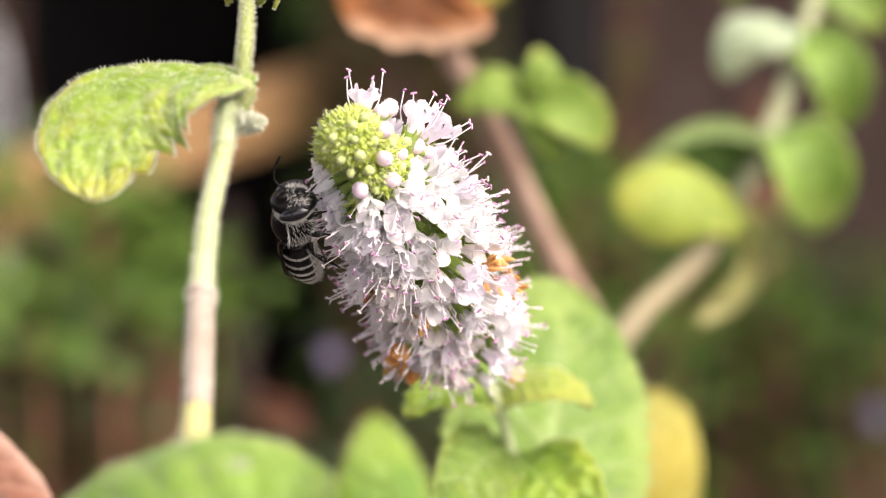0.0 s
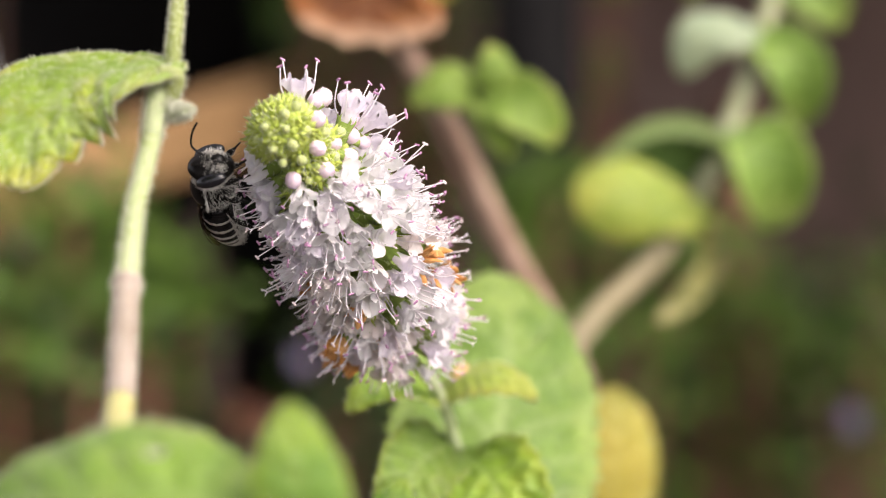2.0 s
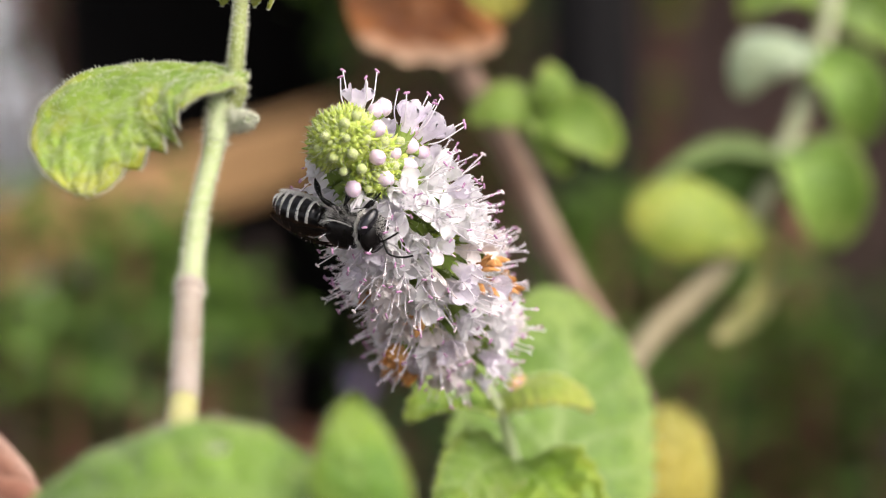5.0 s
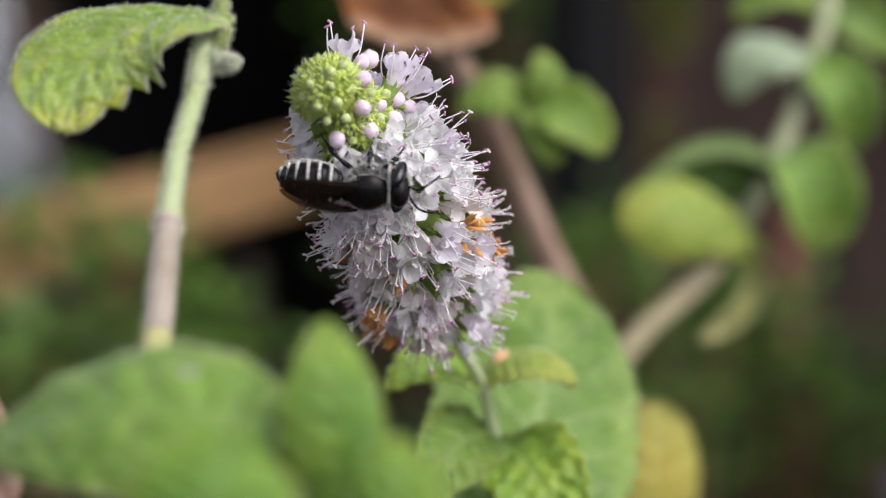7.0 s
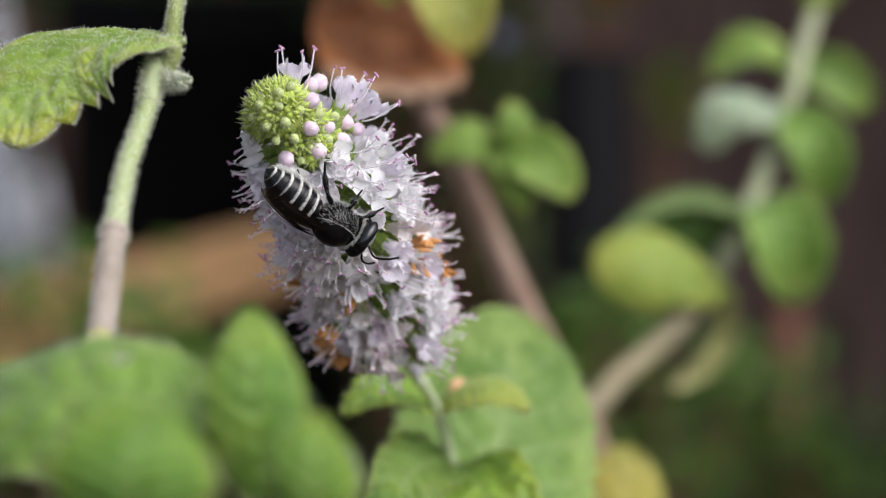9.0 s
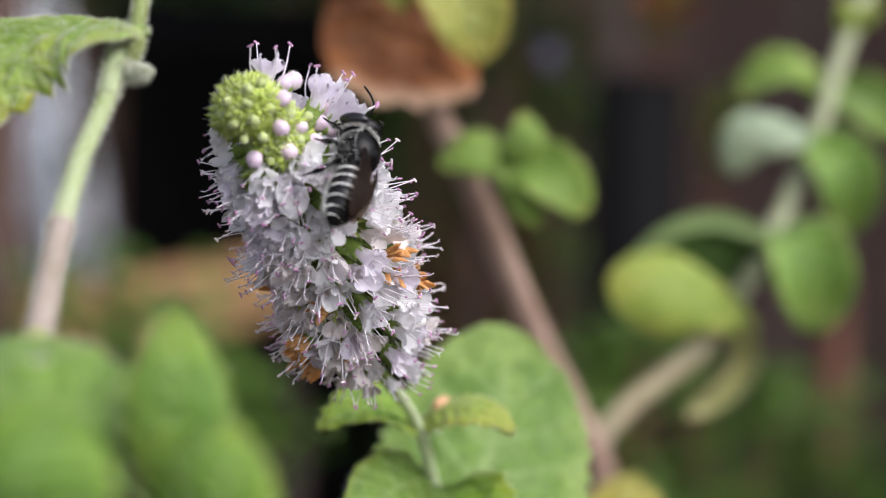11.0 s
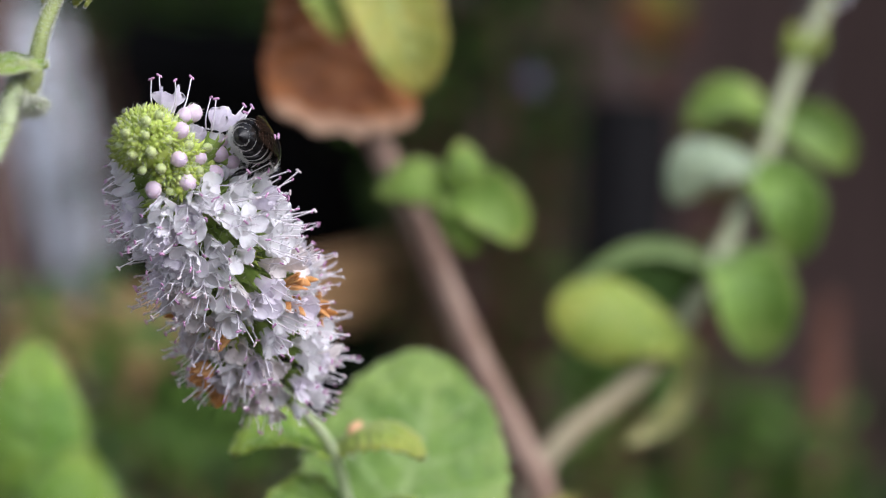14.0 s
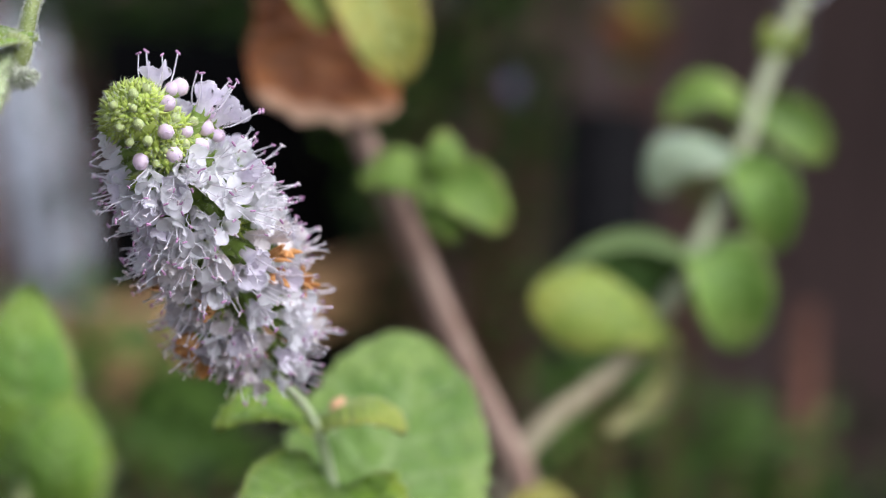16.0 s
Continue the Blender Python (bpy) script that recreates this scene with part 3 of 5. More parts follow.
def blossom(place, r, mat, label, seed):
    """A small round flower head on a thin stalk."""
    rnd = random.Random(seed)
    c = Vector(place)
    root = thing("blossom", (c.x, c.y, 0), label, "flower", "small purple flowers")
    g = Geo()
    g.tube(curve_points([(c.x + 6, c.y + 4, -3), (c.x + 3, c.y + 2, c.z * 0.5), c], 6), 0.3, 6)
    part("stalk", g, BUSH_SHADE, root)
    g = Geo()
    for i in range(26):
        d = Vector((rnd.uniform(-1, 1), rnd.uniform(-1, 1), rnd.uniform(-0.6, 1))).normalized()
        g.ball(c + d * r * 0.55, (r * 0.3, r * 0.12, r * 0.5), d, 4, 6)
    tagged(part("petals", g, mat, root), kind="stuff")


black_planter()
standing_pipe("white_pipe", (-291.14, 1144.78, 373.62), (-309.61, 1150.15, 438.73), 22.5, WHITE_PLASTIC, "upright white plastic pipe behind the mint", "pipe")
standing_pipe("black_post", (35.86, 484.68, 403.31), (34.83, 488.99, 446.49), 13.6, DARK_POST, "upright matt black round post", "post", collar=442.5, height=446.5)
timber_plank()
bush((-90.69, 371.58, 360.83), (42, 40, 28), 1300, [BUSH_SHADE, BUSH_LIT, BUSH_LIT], "leafy green herb in soft light", 9, seed=2, group="garden herbs")
bush((-76.45, 401.26, 308.09), (46, 36, 20), 520, [BUSH_SHADE], "dark green leafy herb in shade", 9, seed=3, group="garden herbs")
bush((-24.52, 440.27, 299.20), (45, 40, 26), 500, [BUSH_SHADE], "dark green leafy herb in shade", 9, seed=4, group="garden herbs")
bush((48.47, 450.17, 345.77), (34, 30, 40), 700, [BUSH_LIT], "leafy green herb in soft light", 9, seed=5, group="garden herbs")
bush((118.84, 483.91, 312.14), (44, 40, 44), 1000, [BUSH_LIT, BUSH_LIT, BUSH_SHADE], "leafy green herb in soft light", 9, seed=6, group="garden herbs")
bush((78.91, 498.57, 284.90), (40, 30, 34), 700, [BUSH_SHADE], "dark green leafy herb in shade", 9, seed=7, group="garden herbs")
bush((-9.27, 584.21, 438.18), (34, 30, 78), 2800, [BUSH_SHADE, BUSH_LIT, BUSH_SHADE], "tall olive-green herb before the fence", 8, seed=8, group="garden herbs")
bush((-173.20, 829.52, 465.01), (62, 30, 17), 1100, [BUSH_SHADE, BUSH_SHADE, BUSH_LIT], "dark foliage above the planter", 10, seed=9, group="garden herbs")
bush((-118.54, 833.78, 470.91), (62, 30, 17), 1100, [BUSH_SHADE, BUSH_SHADE, BUSH_LIT], "leafy green herb in shade above the planter", 10, seed=15, group="garden herbs")
# extra herb, added only to darken the lower right of the fence
bush((136.91, 698.08, 284.68), (80, 40, 60), 900, [BUSH_SHADE], "dark green leafy herb in shade", 10, seed=16, group="garden herbs")
bush((-13.97, 682.87, 409.89), (26, 24, 85), 2400, [BUSH_SHADE, BUSH_LIT, BUSH_SHADE], "tall olive-green herb before the fence", 8, seed=10, group="garden herbs")
bush((46.55, 594.23, 469.63), (9, 10, 9), 160, [RUST, RUST, BUSH_LIT], "thin shrub with rust-coloured leaves before the fence", 9, seed=11, group="garden herbs")
bush((68.14, 624.89, 424.32), (9, 10, 12), 160, [BUSH_LIT, LEAF_YELLOW], "thin shrub with yellowing leaves before the fence", 8, seed=12, group="garden herbs")
bush((-42.79, 423.54, 313.83), (4, 4, 4), 80, [STEM_RED], "small dry rust-brown herb in shade", 7, seed=13, group="garden herbs")
bush((-103.87, 407.52, 331.49), (9, 8, 8), 120, [RUST, BUSH_SHADE, RUST], "small dry rust-brown herb in shade", 7, seed=14, group="garden herbs")
blossom((-23.90, 329.67, 356.04), 3.0, PURPLE, "small pale purple flower head on a thin stalk", 1)
blossom((-33.18, 326.72, 342.17), 2.4, STEM_RED, "small dry brown flower head on a thin stalk", 4)
blossom((115.45, 403.80, 320.02), 3.9, PURPLE, "small pale purple flower head on a thin stalk", 2)
blossom((9.83, 375.53, 454.00), 3.3, PURPLE, "small pale lilac flower head on a thin stalk", 3)


def leaning_cane(a, b, r, label, bark):
    a, b = Vector(a), Vector(b)
    w = (b - a).normalized()
    foot = a - w * (a.z / w.z)
    root = thing("cane", foot, label, "cane")
    stem_part("shaft", [foot - w * 5, a, a.lerp(b, 0.5) + Vector((2, 0, 0)), b, b + w * 12], [r * 1.1, r, r, r * 0.9, r * 0.8], bark, root)
    for k, f in enumerate((0.15, 0.55, 0.9)):  # swollen leaf scars
        p = a.lerp(b, f)
        g = Geo()
        g.ball(p, (r * 1.22, r * 1.22, r * 0.8), w, 8, 14, lump=0.06)
        part("node", g, bark, root)


leaning_cane((95.43, 499.64, 313.40), (98.85, 518.35, 376.53), 5.0, "reddish-brown woody cane leaning in the bed", STEM_RED)
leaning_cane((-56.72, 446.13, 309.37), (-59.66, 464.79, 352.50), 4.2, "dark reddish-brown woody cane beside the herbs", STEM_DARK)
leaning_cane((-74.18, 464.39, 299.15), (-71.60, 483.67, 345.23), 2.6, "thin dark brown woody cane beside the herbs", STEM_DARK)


def bare_branch():
    """A thin brown branch with two turned leaves, slanting up before the fence."""
    a, e = Vector((-3.96, 566.56, 458.49)), Vector((42.46, 592.62, 484.20))
    root = thing("branch", (a.x, a.y, 0), "thin brown branch with rust and yellow leaves", "branch")
    stem_part("shaft", [(a.x - 12, a.y, -4), (a.x - 8, a.y, a.z * 0.6), a, a.lerp(e, 0.5), e], [3.0, 2.8, 2.6, 2.6, 2.2], FENCE, root)
    for q, tip, mat, name in (((33.50, 583.09, 476.15), (42.54, 578.46, 464.61), RUST, "rust_leaf"), ((36.87, 583.93, 481.91), (51.37, 579.80, 471.56), LEAF_YELLOW, "yellow_leaf")):
        q, tip = Vector(q), Vector(tip)
        leaf_part(name, q, q.lerp(tip, 0.5) + Vector((0, -3, 2)), tip, (0.8, 0.1, 0.5), (0.8, 0.2, 0.4), 10, mat, root, "", 0, cup=25, quilt=0.3)


bare_branch()


# ---- mint sprigs ----
def down_to_ground(p, lean=(0.05, 0.1)):
    """Stem places from the soil up to p."""
    p = Vector(p)
    return [Vector((p.x + lean[0] * p.z, p.y + lean[1] * p.z, -4)), Vector((p.x + lean[0] * p.z * 0.5, p.y + lean[1] * p.z * 0.45, p.z * 0.5))]


def view_dir(x, y, z):
    """A direction given as right, down and away in the camera's first pose."""
    return FIRST_VIEW_AXES @ Vector((x, y, z))


# right, down and away axes of the camera's first pose, pitched 12 degrees down
FIRST_VIEW_AXES = Matrix(((1, 0, 0), (0, -math.sin(radians(12)), math.cos(radians(12))), (0, -math.cos(radians(12)), -math.sin(radians(12)))))

def left_sprig():
    low = (-14.14, -36.88, 444.67)
    root_line = down_to_ground(low, (0.02, 0.04))
    root = thing("mint_sprig", root_line[0], "hairy green mint stem with one drooping toothed leaf", "mint", "mint stems")
    a, b, c, d = (-14.24, -33.45, 447.69), (-14.46, -27.62, 453.55), (-13.83, -17.12, 461.87), (-13.55, -15.79, 464.01)
    stem_part("lower_stem", root_line + [low, a], [1.3, 1.2, 1.0, 0.97], STEM_YELLOW, root, 10, 900, 0.3)
    stem_part("middle_stem", [a, Vector(a).lerp(Vector(b), 0.5), b], [0.97, 0.95, 0.93], STEM_PALE, root, 10, 900, 0.3)
    stem_part("node", [b, Vector(b).lerp(Vector(c), 0.03), Vector(b).lerp(Vector(c), 0.06)], [0.98, 1.06, 0.9], STEM_PALE, root, 4, 120, 0.35)
    stem_part("upper_stem", [b, Vector(b).lerp(Vector(c), 0.5) + Vector((-0.3, 0, 0)), c, d], [0.78, 0.70, 0.70, 0.84], STEM_DOWNY, root, 10, 2600, 0.40, hair_thick=0.013)
    stem_part("crown_node", [c, d, (-13.11, -15.09, 464.71), (-13.04, -14.72, 465.31)], [0.68, 0.90, 0.95, 0.75], STEM_FROST, root, 6, 900, 0.6, hair_thick=0.018)
    stem_part("cut_stub", [(-13.10, -15.88, 463.54), (-12.04, -16.26, 463.42), (-11.16, -16.76, 463.63)], [0.85, 0.62, 0.5, 0.6, 0.4, 0.5, 0.3, 0.36, 0.04], STEM_FROST, root, 7, 700, 0.6, hair_thick=0.018)
    g = Geo()
    for _ in range(110):  # woolly scar tissue round the stub
        f = random.random()
        d3 = Vector((random.gauss(0, 1), random.gauss(0, 1), random.gauss(0, 1))).normalized()
        g.ball(Vector((-13.10, -15.88, 463.54)).lerp(Vector((-11.16, -16.76, 463.63)), f * 1.05) + d3 * (0.95 - 0.5 * f) * random.uniform(0.75, 1.05), (0.09, 0.09, random.uniform(0.14, 0.34)), d3 + Vector((random.uniform(-1, 1), random.uniform(-1, 1), random.uniform(-1, 1))), 4, 6, lump=0.2)
    tagged(part("scar", g, HAIR, root, "white woolly scar tissue"), kind="stuff")
    top = (-13.28, -6.93, 470.51)
    stem_part("flower_stem", [(-13.08, -14.92, 464.91), (-12.86, -14.12, 465.25), (-12.53, -12.60, 468.60), (-12.73, -7.80, 471.29), (-12.90, -5.65, 473.01)], [0.78, 0.62, 0.54, 0.50, 0.55], STEM_GREEN, root, 8, 3000, 0.30)
    leaf_part("leaf", (-11.61, -15.27, 466.21), (-22.00, -14.70, 467.30), (-22.37, -21.55, 458.93), view_dir(-0.12, -0.34, 0.93), view_dir(-1.0, -0.6, 0.1), 15.0, LEAF_BLOTCHED, root,
              "green leaf with yellow blotches and sharp teeth", 2400, 0.34, cup=26, cup_far=6, near=0.66, teeth=7, bite=0.17, far_bite=0.12, crinkle=0.34, quilt=0.26, nu=98, nv=44, wave=0.16, full=0.92, round_=0.62, thick=0.3, veins=6)
    stem_part("petiole", [(-12.98, -15.33, 464.19), (-12.19, -15.87, 465.89), (-13.39, -16.32, 466.34)], [0.8, 0.62, 0.4], STEM_GREEN, root, 6, 300, 0.34)
    # whorl of calyces with reflexed bracts and one open flower
    centre = Vector((-12.48, -5.51, 474.07))
    up = (centre - Vector(top)).normalized()
    for k in range(6):
        w = Quaternion(up, k * math.pi / 3 + 0.3) @ up.orthogonal().normalized()
        s = w.cross(up)
        leaf_part("bract", centre - up * 1.2 + w * 0.9, centre - up * 0.9 + w * 3.1, centre - up * (2.9 + 0.5 * (k % 2)) + w * 2.3, s, s, 1.9, LEAF_LIME, root, "", 60, 0.3, cup=50, teeth=3, bite=0.12, quilt=0.15, thick=0.2, nu=14, nv=8)
    for k in range(60):
        th, ph = random.uniform(0, 6.28), random.uniform(-0.5, 1.0)
        w = Quaternion(up, th) @ up.orthogonal().normalized()
        way = (w + up * ph).normalized()
        m = CALYX_MESH[k % len(CALYX_MESH)]
        placed("calyx", m, root, frame_from(centre + up * 0.3 + way * 1.0 - ORIGIN[root.name], way) @ Matrix.Scale(0.85, 4))
    for k, q in enumerate(((-11.91, -7.77, 477.24), (-10.84, -8.67, 477.61), (-9.81, -9.64, 477.25), (-9.45, -8.57, 477.62))):  # orange dried corollas on top of the whorl
        way = (up + Vector((random.uniform(-0.9, 0.9), random.uniform(-0.7, 0.2), random.uniform(-0.3, 0.2)))).normalized()
        placed("withered_floret", WITHERED_MESH[k], root, frame_from(Vector(q) - way * 1.6 - ORIGIN[root.name], way) @ Matrix.Scale(0.7, 4), "rust-orange spent floret")
    stem_part("top_stem", [centre, centre + up * 5, centre + up * 11], [0.55, 0.5, 0.42], STEM_GREEN, root, 6, 300, 0.3)
    leaf_part("narrow_leaf", (-10.11, -8.46, 477.93), (-5.96, -11.14, 478.59), (-5.31, -12.45, 475.16), view_dir(0.4, -0.4, 0.8), view_dir(0.5, 0.2, 0.85), 2.2, LEAF_BRIGHT, root, "narrow pointed leaf arching from the stem", 120, 0.3, cup=40, teeth=6, bite=0.1, quilt=0.12, thick=0.2, nu=30, nv=10)
    fl = frame_from(Vector((-13.97, -6.58, 474.51)) - ORIGIN[root.name], view_dir(-0.9, 0.15, -0.3))
    ob = placed("floret", WIDE_FLORET_MESH, root, fl, "white open floret")
    stamens_on(ob, 4)


def frame_from(place, way, spin=None):
    q = Vector(way).to_track_quat("Z", "Y")
    if spin is None:
        spin = random.uniform(0, 6.28)
    return Matrix.Translation(Vector(place) * MM) @ q.to_matrix().to_4x4() @ Matrix.Rotation(spin, 4, "Z")


def petal_into(g, z0, th, length, width, lift, droop, mat, notch=0.0):
    """One corolla lobe: narrow at the throat, rounded, dished and a little ruffled at its end."""
    c, s = math.cos(th), math.sin(th)
    nu, nv = 6, 8
    ph, fold = random.uniform(0, 6.28), random.uniform(0.10, 0.30)
    verts = []
    for i in range(nu + 1):
        u = i / nu
        r = 0.38 + length * u * math.cos(lift)
        z = z0 + length * (u * math.sin(lift) - droop * u * u)
        h = width / 2 * (0.40 + 0.80 * math.sin(math.pi * min(1, 0.10 + u * 0.78))) * (1 if u < 0.95 else 0.66)
        for j in range(nv + 1):
            v = 2 * j / nv - 1
            rr = r - notch * length * (1 - abs(v)) * (u ** 3) - 0.16 * length * v * v * u
            ruffle = 0.07 * math.sin(v * 4.2 + ph) * u * u + 0.05 * math.sin(v * 9 + ph * 2) * u ** 3
            x, y, zz = rr, h * v, z + fold * (v * v) * width * (0.4 + 0.6 * u) + ruffle + random.uniform(-0.02, 0.02)
            verts.append((x * c - y * s, x * s + y * c, zz))
    w = nv + 1
    n = len(verts)
    low = [(x, y, z - 0.04) for x, y, z in verts]
    faces = []
    for i in range(nu):
        for j in range(nv):
            a = i * w + j
            faces += [(a, a + w, a + w + 1, a + 1), (n + a, n + a + 1, n + a + w + 1, n + a + w)]
    for j in range(nv):
        a = nu * w + j
        faces.append((a, n + a, n + a + 1, a + 1))
    for i in range(nu):
        for a, b in ((i * w, i * w + w), (i * w + w + nv, i * w + nv)):
            faces.append((b, n + b, n + a, a))
    g.add(verts + low, faces, mat)


def floret_mesh(seed, wide=1.0, lift=(28, 82), petal=None):
    random.seed(seed)
    g = Geo()
    g.tube([(0, 0, -0.3), (0, 0, 0.5), (0, 0, 1.3), (0, 0, 1.75)], [0.28, 0.46, 0.55, 0.6], 8, 1, cap=False)
    for k in range(5):
        a = k * 1.2566 + 0.3
        g.hair((0.5 * math.cos(a), 0.5 * math.sin(a), 1.6), (0.35 * math.cos(a), 0.35 * math.sin(a), 1), 0.7, 0.13, 1)
    for k in range(14):
        a = random.uniform(0, 6.28)
        g.hair((0.45 * math.cos(a), 0.45 * math.sin(a), random.uniform(0.2, 1.5)), (math.cos(a), math.sin(a), 0.3), 0.4, 0.02, 2)
    g.tube([(0, 0, 1.2), (0, 0, 2.0), (0, 0, 2.6), (0, 0, 2.85)], [0.38, 0.45, 0.58, 0.66], 10, 0, cap=False)
    base = random.uniform(0, 6.28)
    for k in range(4):
        big = 1.2 if k == 0 else 1.0
        petal_into(g, 2.62, base + k * math.pi / 2 + random.uniform(-0.2, 0.2), 1.4 * big * random.uniform(0.8, 1.2), 1.12 * wide * big * random.uniform(0.8, 1.15),
                   radians(random.uniform(*lift)), random.uniform(0.0, 0.55), 0, 0.16 if k == 0 else 0.05)
    d = g.mesh("floret")
    for m in (petal or (PETAL if seed % 3 else PETAL_LILAC), CALYX, HAIR):
        d.materials.append(m)
    return d


def stamen_mesh(seed):
    """One thin filament, most with two anther lobes, bending away from the floret's middle."""
    random.seed(seed)
    g = Geo()
    ln = random.uniform(1.7, 3.3)
    out = random.uniform(0.4, 1.2)
    line = curve_points([(0.35, 0, 2.2), (0.6, 0, 3.0), (out, random.uniform(-0.35, 0.35), 2.6 + ln)], 4)
    g.tube(line, [0.058 - 0.016 * i / len(line) for i in range(len(line))], 5, 0)
    e = line[-1]
    if seed % 4 == 3:  # a bare style with two short branches
        for q in (-1, 1):
            g.tube([e, e + Vector((0.12 * q, 0.1, 0.18)), e + Vector((0.26 * q, 0.12, 0.26))], [0.045, 0.04, 0.02], 5, 0)
    else:
        w = Vector((random.uniform(-1, 1), random.uniform(-1, 1), 0.3)).normalized()
        g.ball(e + w * 0.09, (0.085, 0.10, 0.15), w, 4, 6, 1)
        g.ball(e - w * 0.09, (0.085, 0.10, 0.15), w, 4, 6, 1)
    d = g.mesh("stamen")
    for m in (FILAMENT, (ANTHER, ANTHER, ANTHER_PALE, ANTHER)[seed % 4]):
        d.materials.append(m)
    return d


def stamens_on(ob, count=3):
    a, tilt = random.uniform(0, 6.28), random.uniform(-0.1, 0.14)
    for k in range(count):
        placed("stamen", random.choice(STAMEN_MESH), ob, Matrix.Rotation(a + k * 6.28 / max(1, count) + random.uniform(-0.8, 0.8), 4, "Z") @ Matrix.Rotation(tilt + random.uniform(-0.1, 0.12), 4, "Y"))


def calyx_mesh(seed):
    random.seed(seed)
    g = Geo()
    g.tube([(0, 0, -0.3), (0, 0, 0.5), (0, 0, 1.3), (0, 0, 1.9)], [0.3, 0.5, 0.52, 0.5], 8, 0)
    for k in range(5):
        a = k * 1.2566
        g.hair((0.42 * math.cos(a), 0.42 * math.sin(a), 1.8), (0.3 * math.cos(a), 0.3 * math.sin(a), 1), 1.1, 0.14, 0)
    for k in range(46):
        a = random.uniform(0, 6.28)
        g.hair((0.5 * math.cos(a), 0.5 * math.sin(a), random.uniform(0.1, 2.0)), (math.cos(a), math.sin(a), 0.5), random.uniform(0.4, 0.8), 0.022, 1)
    d = g.mesh("calyx")
    for m in (BUD_GREEN, HAIR):
        d.materials.append(m)
    return d


def bud_mesh(seed, mats, r=0.75):
    random.seed(seed)
    g = Geo()
    g.tube([(0, 0, -1.0), (0, 0, -0.3), (0, 0, 0.25)], [0.3 * r, 0.66 * r, 0.8 * r], 8, 1, cap=False)
    g.ball((0, 0, 0.35 * r), (r * 0.97, r * 0.94, r * 1.05), None, 10, 16, 0, lump=0.018)
    for k in range(4):
        a = k * math.pi / 2 + 0.4
        g.tube([(r * 0.93 * math.cos(a), r * 0.93 * math.sin(a), 0.35 * r), (r * 0.62 * math.cos(a + 0.2), r * 0.62 * math.sin(a + 0.2), 1.15 * r), (0, 0, 1.40 * r)], [0.06 * r, 0.10 * r, 0.05], 6, 0)
    for k in range(80):
        d = Vector((random.gauss(0, 1), random.gauss(0, 1), random.gauss(0.2, 0.8))).normalized()
        g.hair((0.95 * r * d.x, 0.93 * r * d.y, 0.35 * r + d.z * r), d + Vector((0, 0, 0.5)), random.uniform(0.12, 0.3), 0.013, 2)
    d = g.mesh("bud")
    for m in mats:
        d.materials.append(m)
    return d


def green_bud_mesh(seed, mat):
    random.seed(seed)
    g = Geo()
    g.ball((0, 0, 0.05), (0.29, 0.29, 0.42), None, 6, 9, 0, point=0.2)
    for k in range(5):
        a = k * 1.2566 + random.uniform(0.2, 0.6)
        g.hair((0.27 * math.cos(a), 0.27 * math.sin(a), 0.05), (0.45 * math.cos(a), 0.45 * math.sin(a), 1), random.uniform(0.45, 0.72), 0.15, 0, bend=-0.3)
    for k in range(12):
        a = random.uniform(0, 6.28)
        g.hair((0.32 * math.cos(a), 0.32 * math.sin(a), random.uniform(-0.2, 0.5)), (math.cos(a), math.sin(a), 0.7), random.uniform(0.3, 0.55), 0.013, 1)
    d = g.mesh("green_bud")
    for m in (mat, HAIR):
        d.materials.append(m)
    return d


def withered_mesh(seed):
    random.seed(seed)
    g = Geo()
    g.tube([(0, 0, -0.3), (0, 0, 0.6), (0, 0, 1.5)], [0.3, 0.45, 0.5], 8, 1, cap=False)
    for k in range(5):
        a = random.uniform(0, 6.28)
        o = Vector((math.cos(a), math.sin(a), 0))
        line = curve_points([o * 0.25 + Vector((0, 0, 1.2)), o * 0.6 + Vector((0, 0, 2.0)), o * random.uniform(0.5, 1.2) + Vector((random.uniform(-0.3, 0.3), 0, random.uniform(2.4, 3.3)))], 4)
        g.tube(line, [0.3, 0.4, 0.36, 0.42, 0.35, 0.4, 0.28, 0.2, 0.06], 6, 0, flat=0.35)
    d = g.mesh("withered_floret")
    for m in (WITHERED, CALYX):
        d.materials.append(m)
    return d


FLORET_MESH = [floret_mesh(100 + i) for i in range(12)]
TIRED_FLORET_MESH = [floret_mesh(150 + i, 0.9, (30, 80), PETAL_TIRED) for i in range(4)]
WIDE_FLORET_MESH = floret_mesh(124, 1.6, (66, 84), PETAL_LILAC)
STAMEN_MESH = [stamen_mesh(200 + i) for i in range(16)]
CALYX_MESH = [calyx_mesh(300 + i) for i in range(3)]
PINK_BUD_MESH = [bud_mesh(400 + i, (BUD_PINK, CALYX, HAIR)) for i in range(3)]
LIME_BUD_MESH = [bud_mesh(410 + i, (BUD_LIME, CALYX, HAIR), 0.6) for i in range(2)]
GREEN_BUD_MESH = [green_bud_mesh(420 + i, BUD_GREEN) for i in range(3)] + [green_bud_mesh(430, BUD_LIME)]
WITHERED_MESH = [withered_mesh(440 + i) for i in range(4)]
random.seed(5)

HEAD = Vector((-5.20, -7.70, 461.00))
FOOT = Vector((3.10, 10.72, 437.91))
CROWN = Vector((-5.30, -9.20, 461.00))


def spike_point(s):
    """A place on the spike's bent axis; s is 0 at the tip and 1 at the foot."""
    bow = (-0.45, -1.52, 451.00)
    a, b = HEAD, FOOT
    c = Vector(bow) * 2 - (a + b) * 0.5
    return a * (1 - s) ** 2 + c * 2 * s * (1 - s) + b * s * s


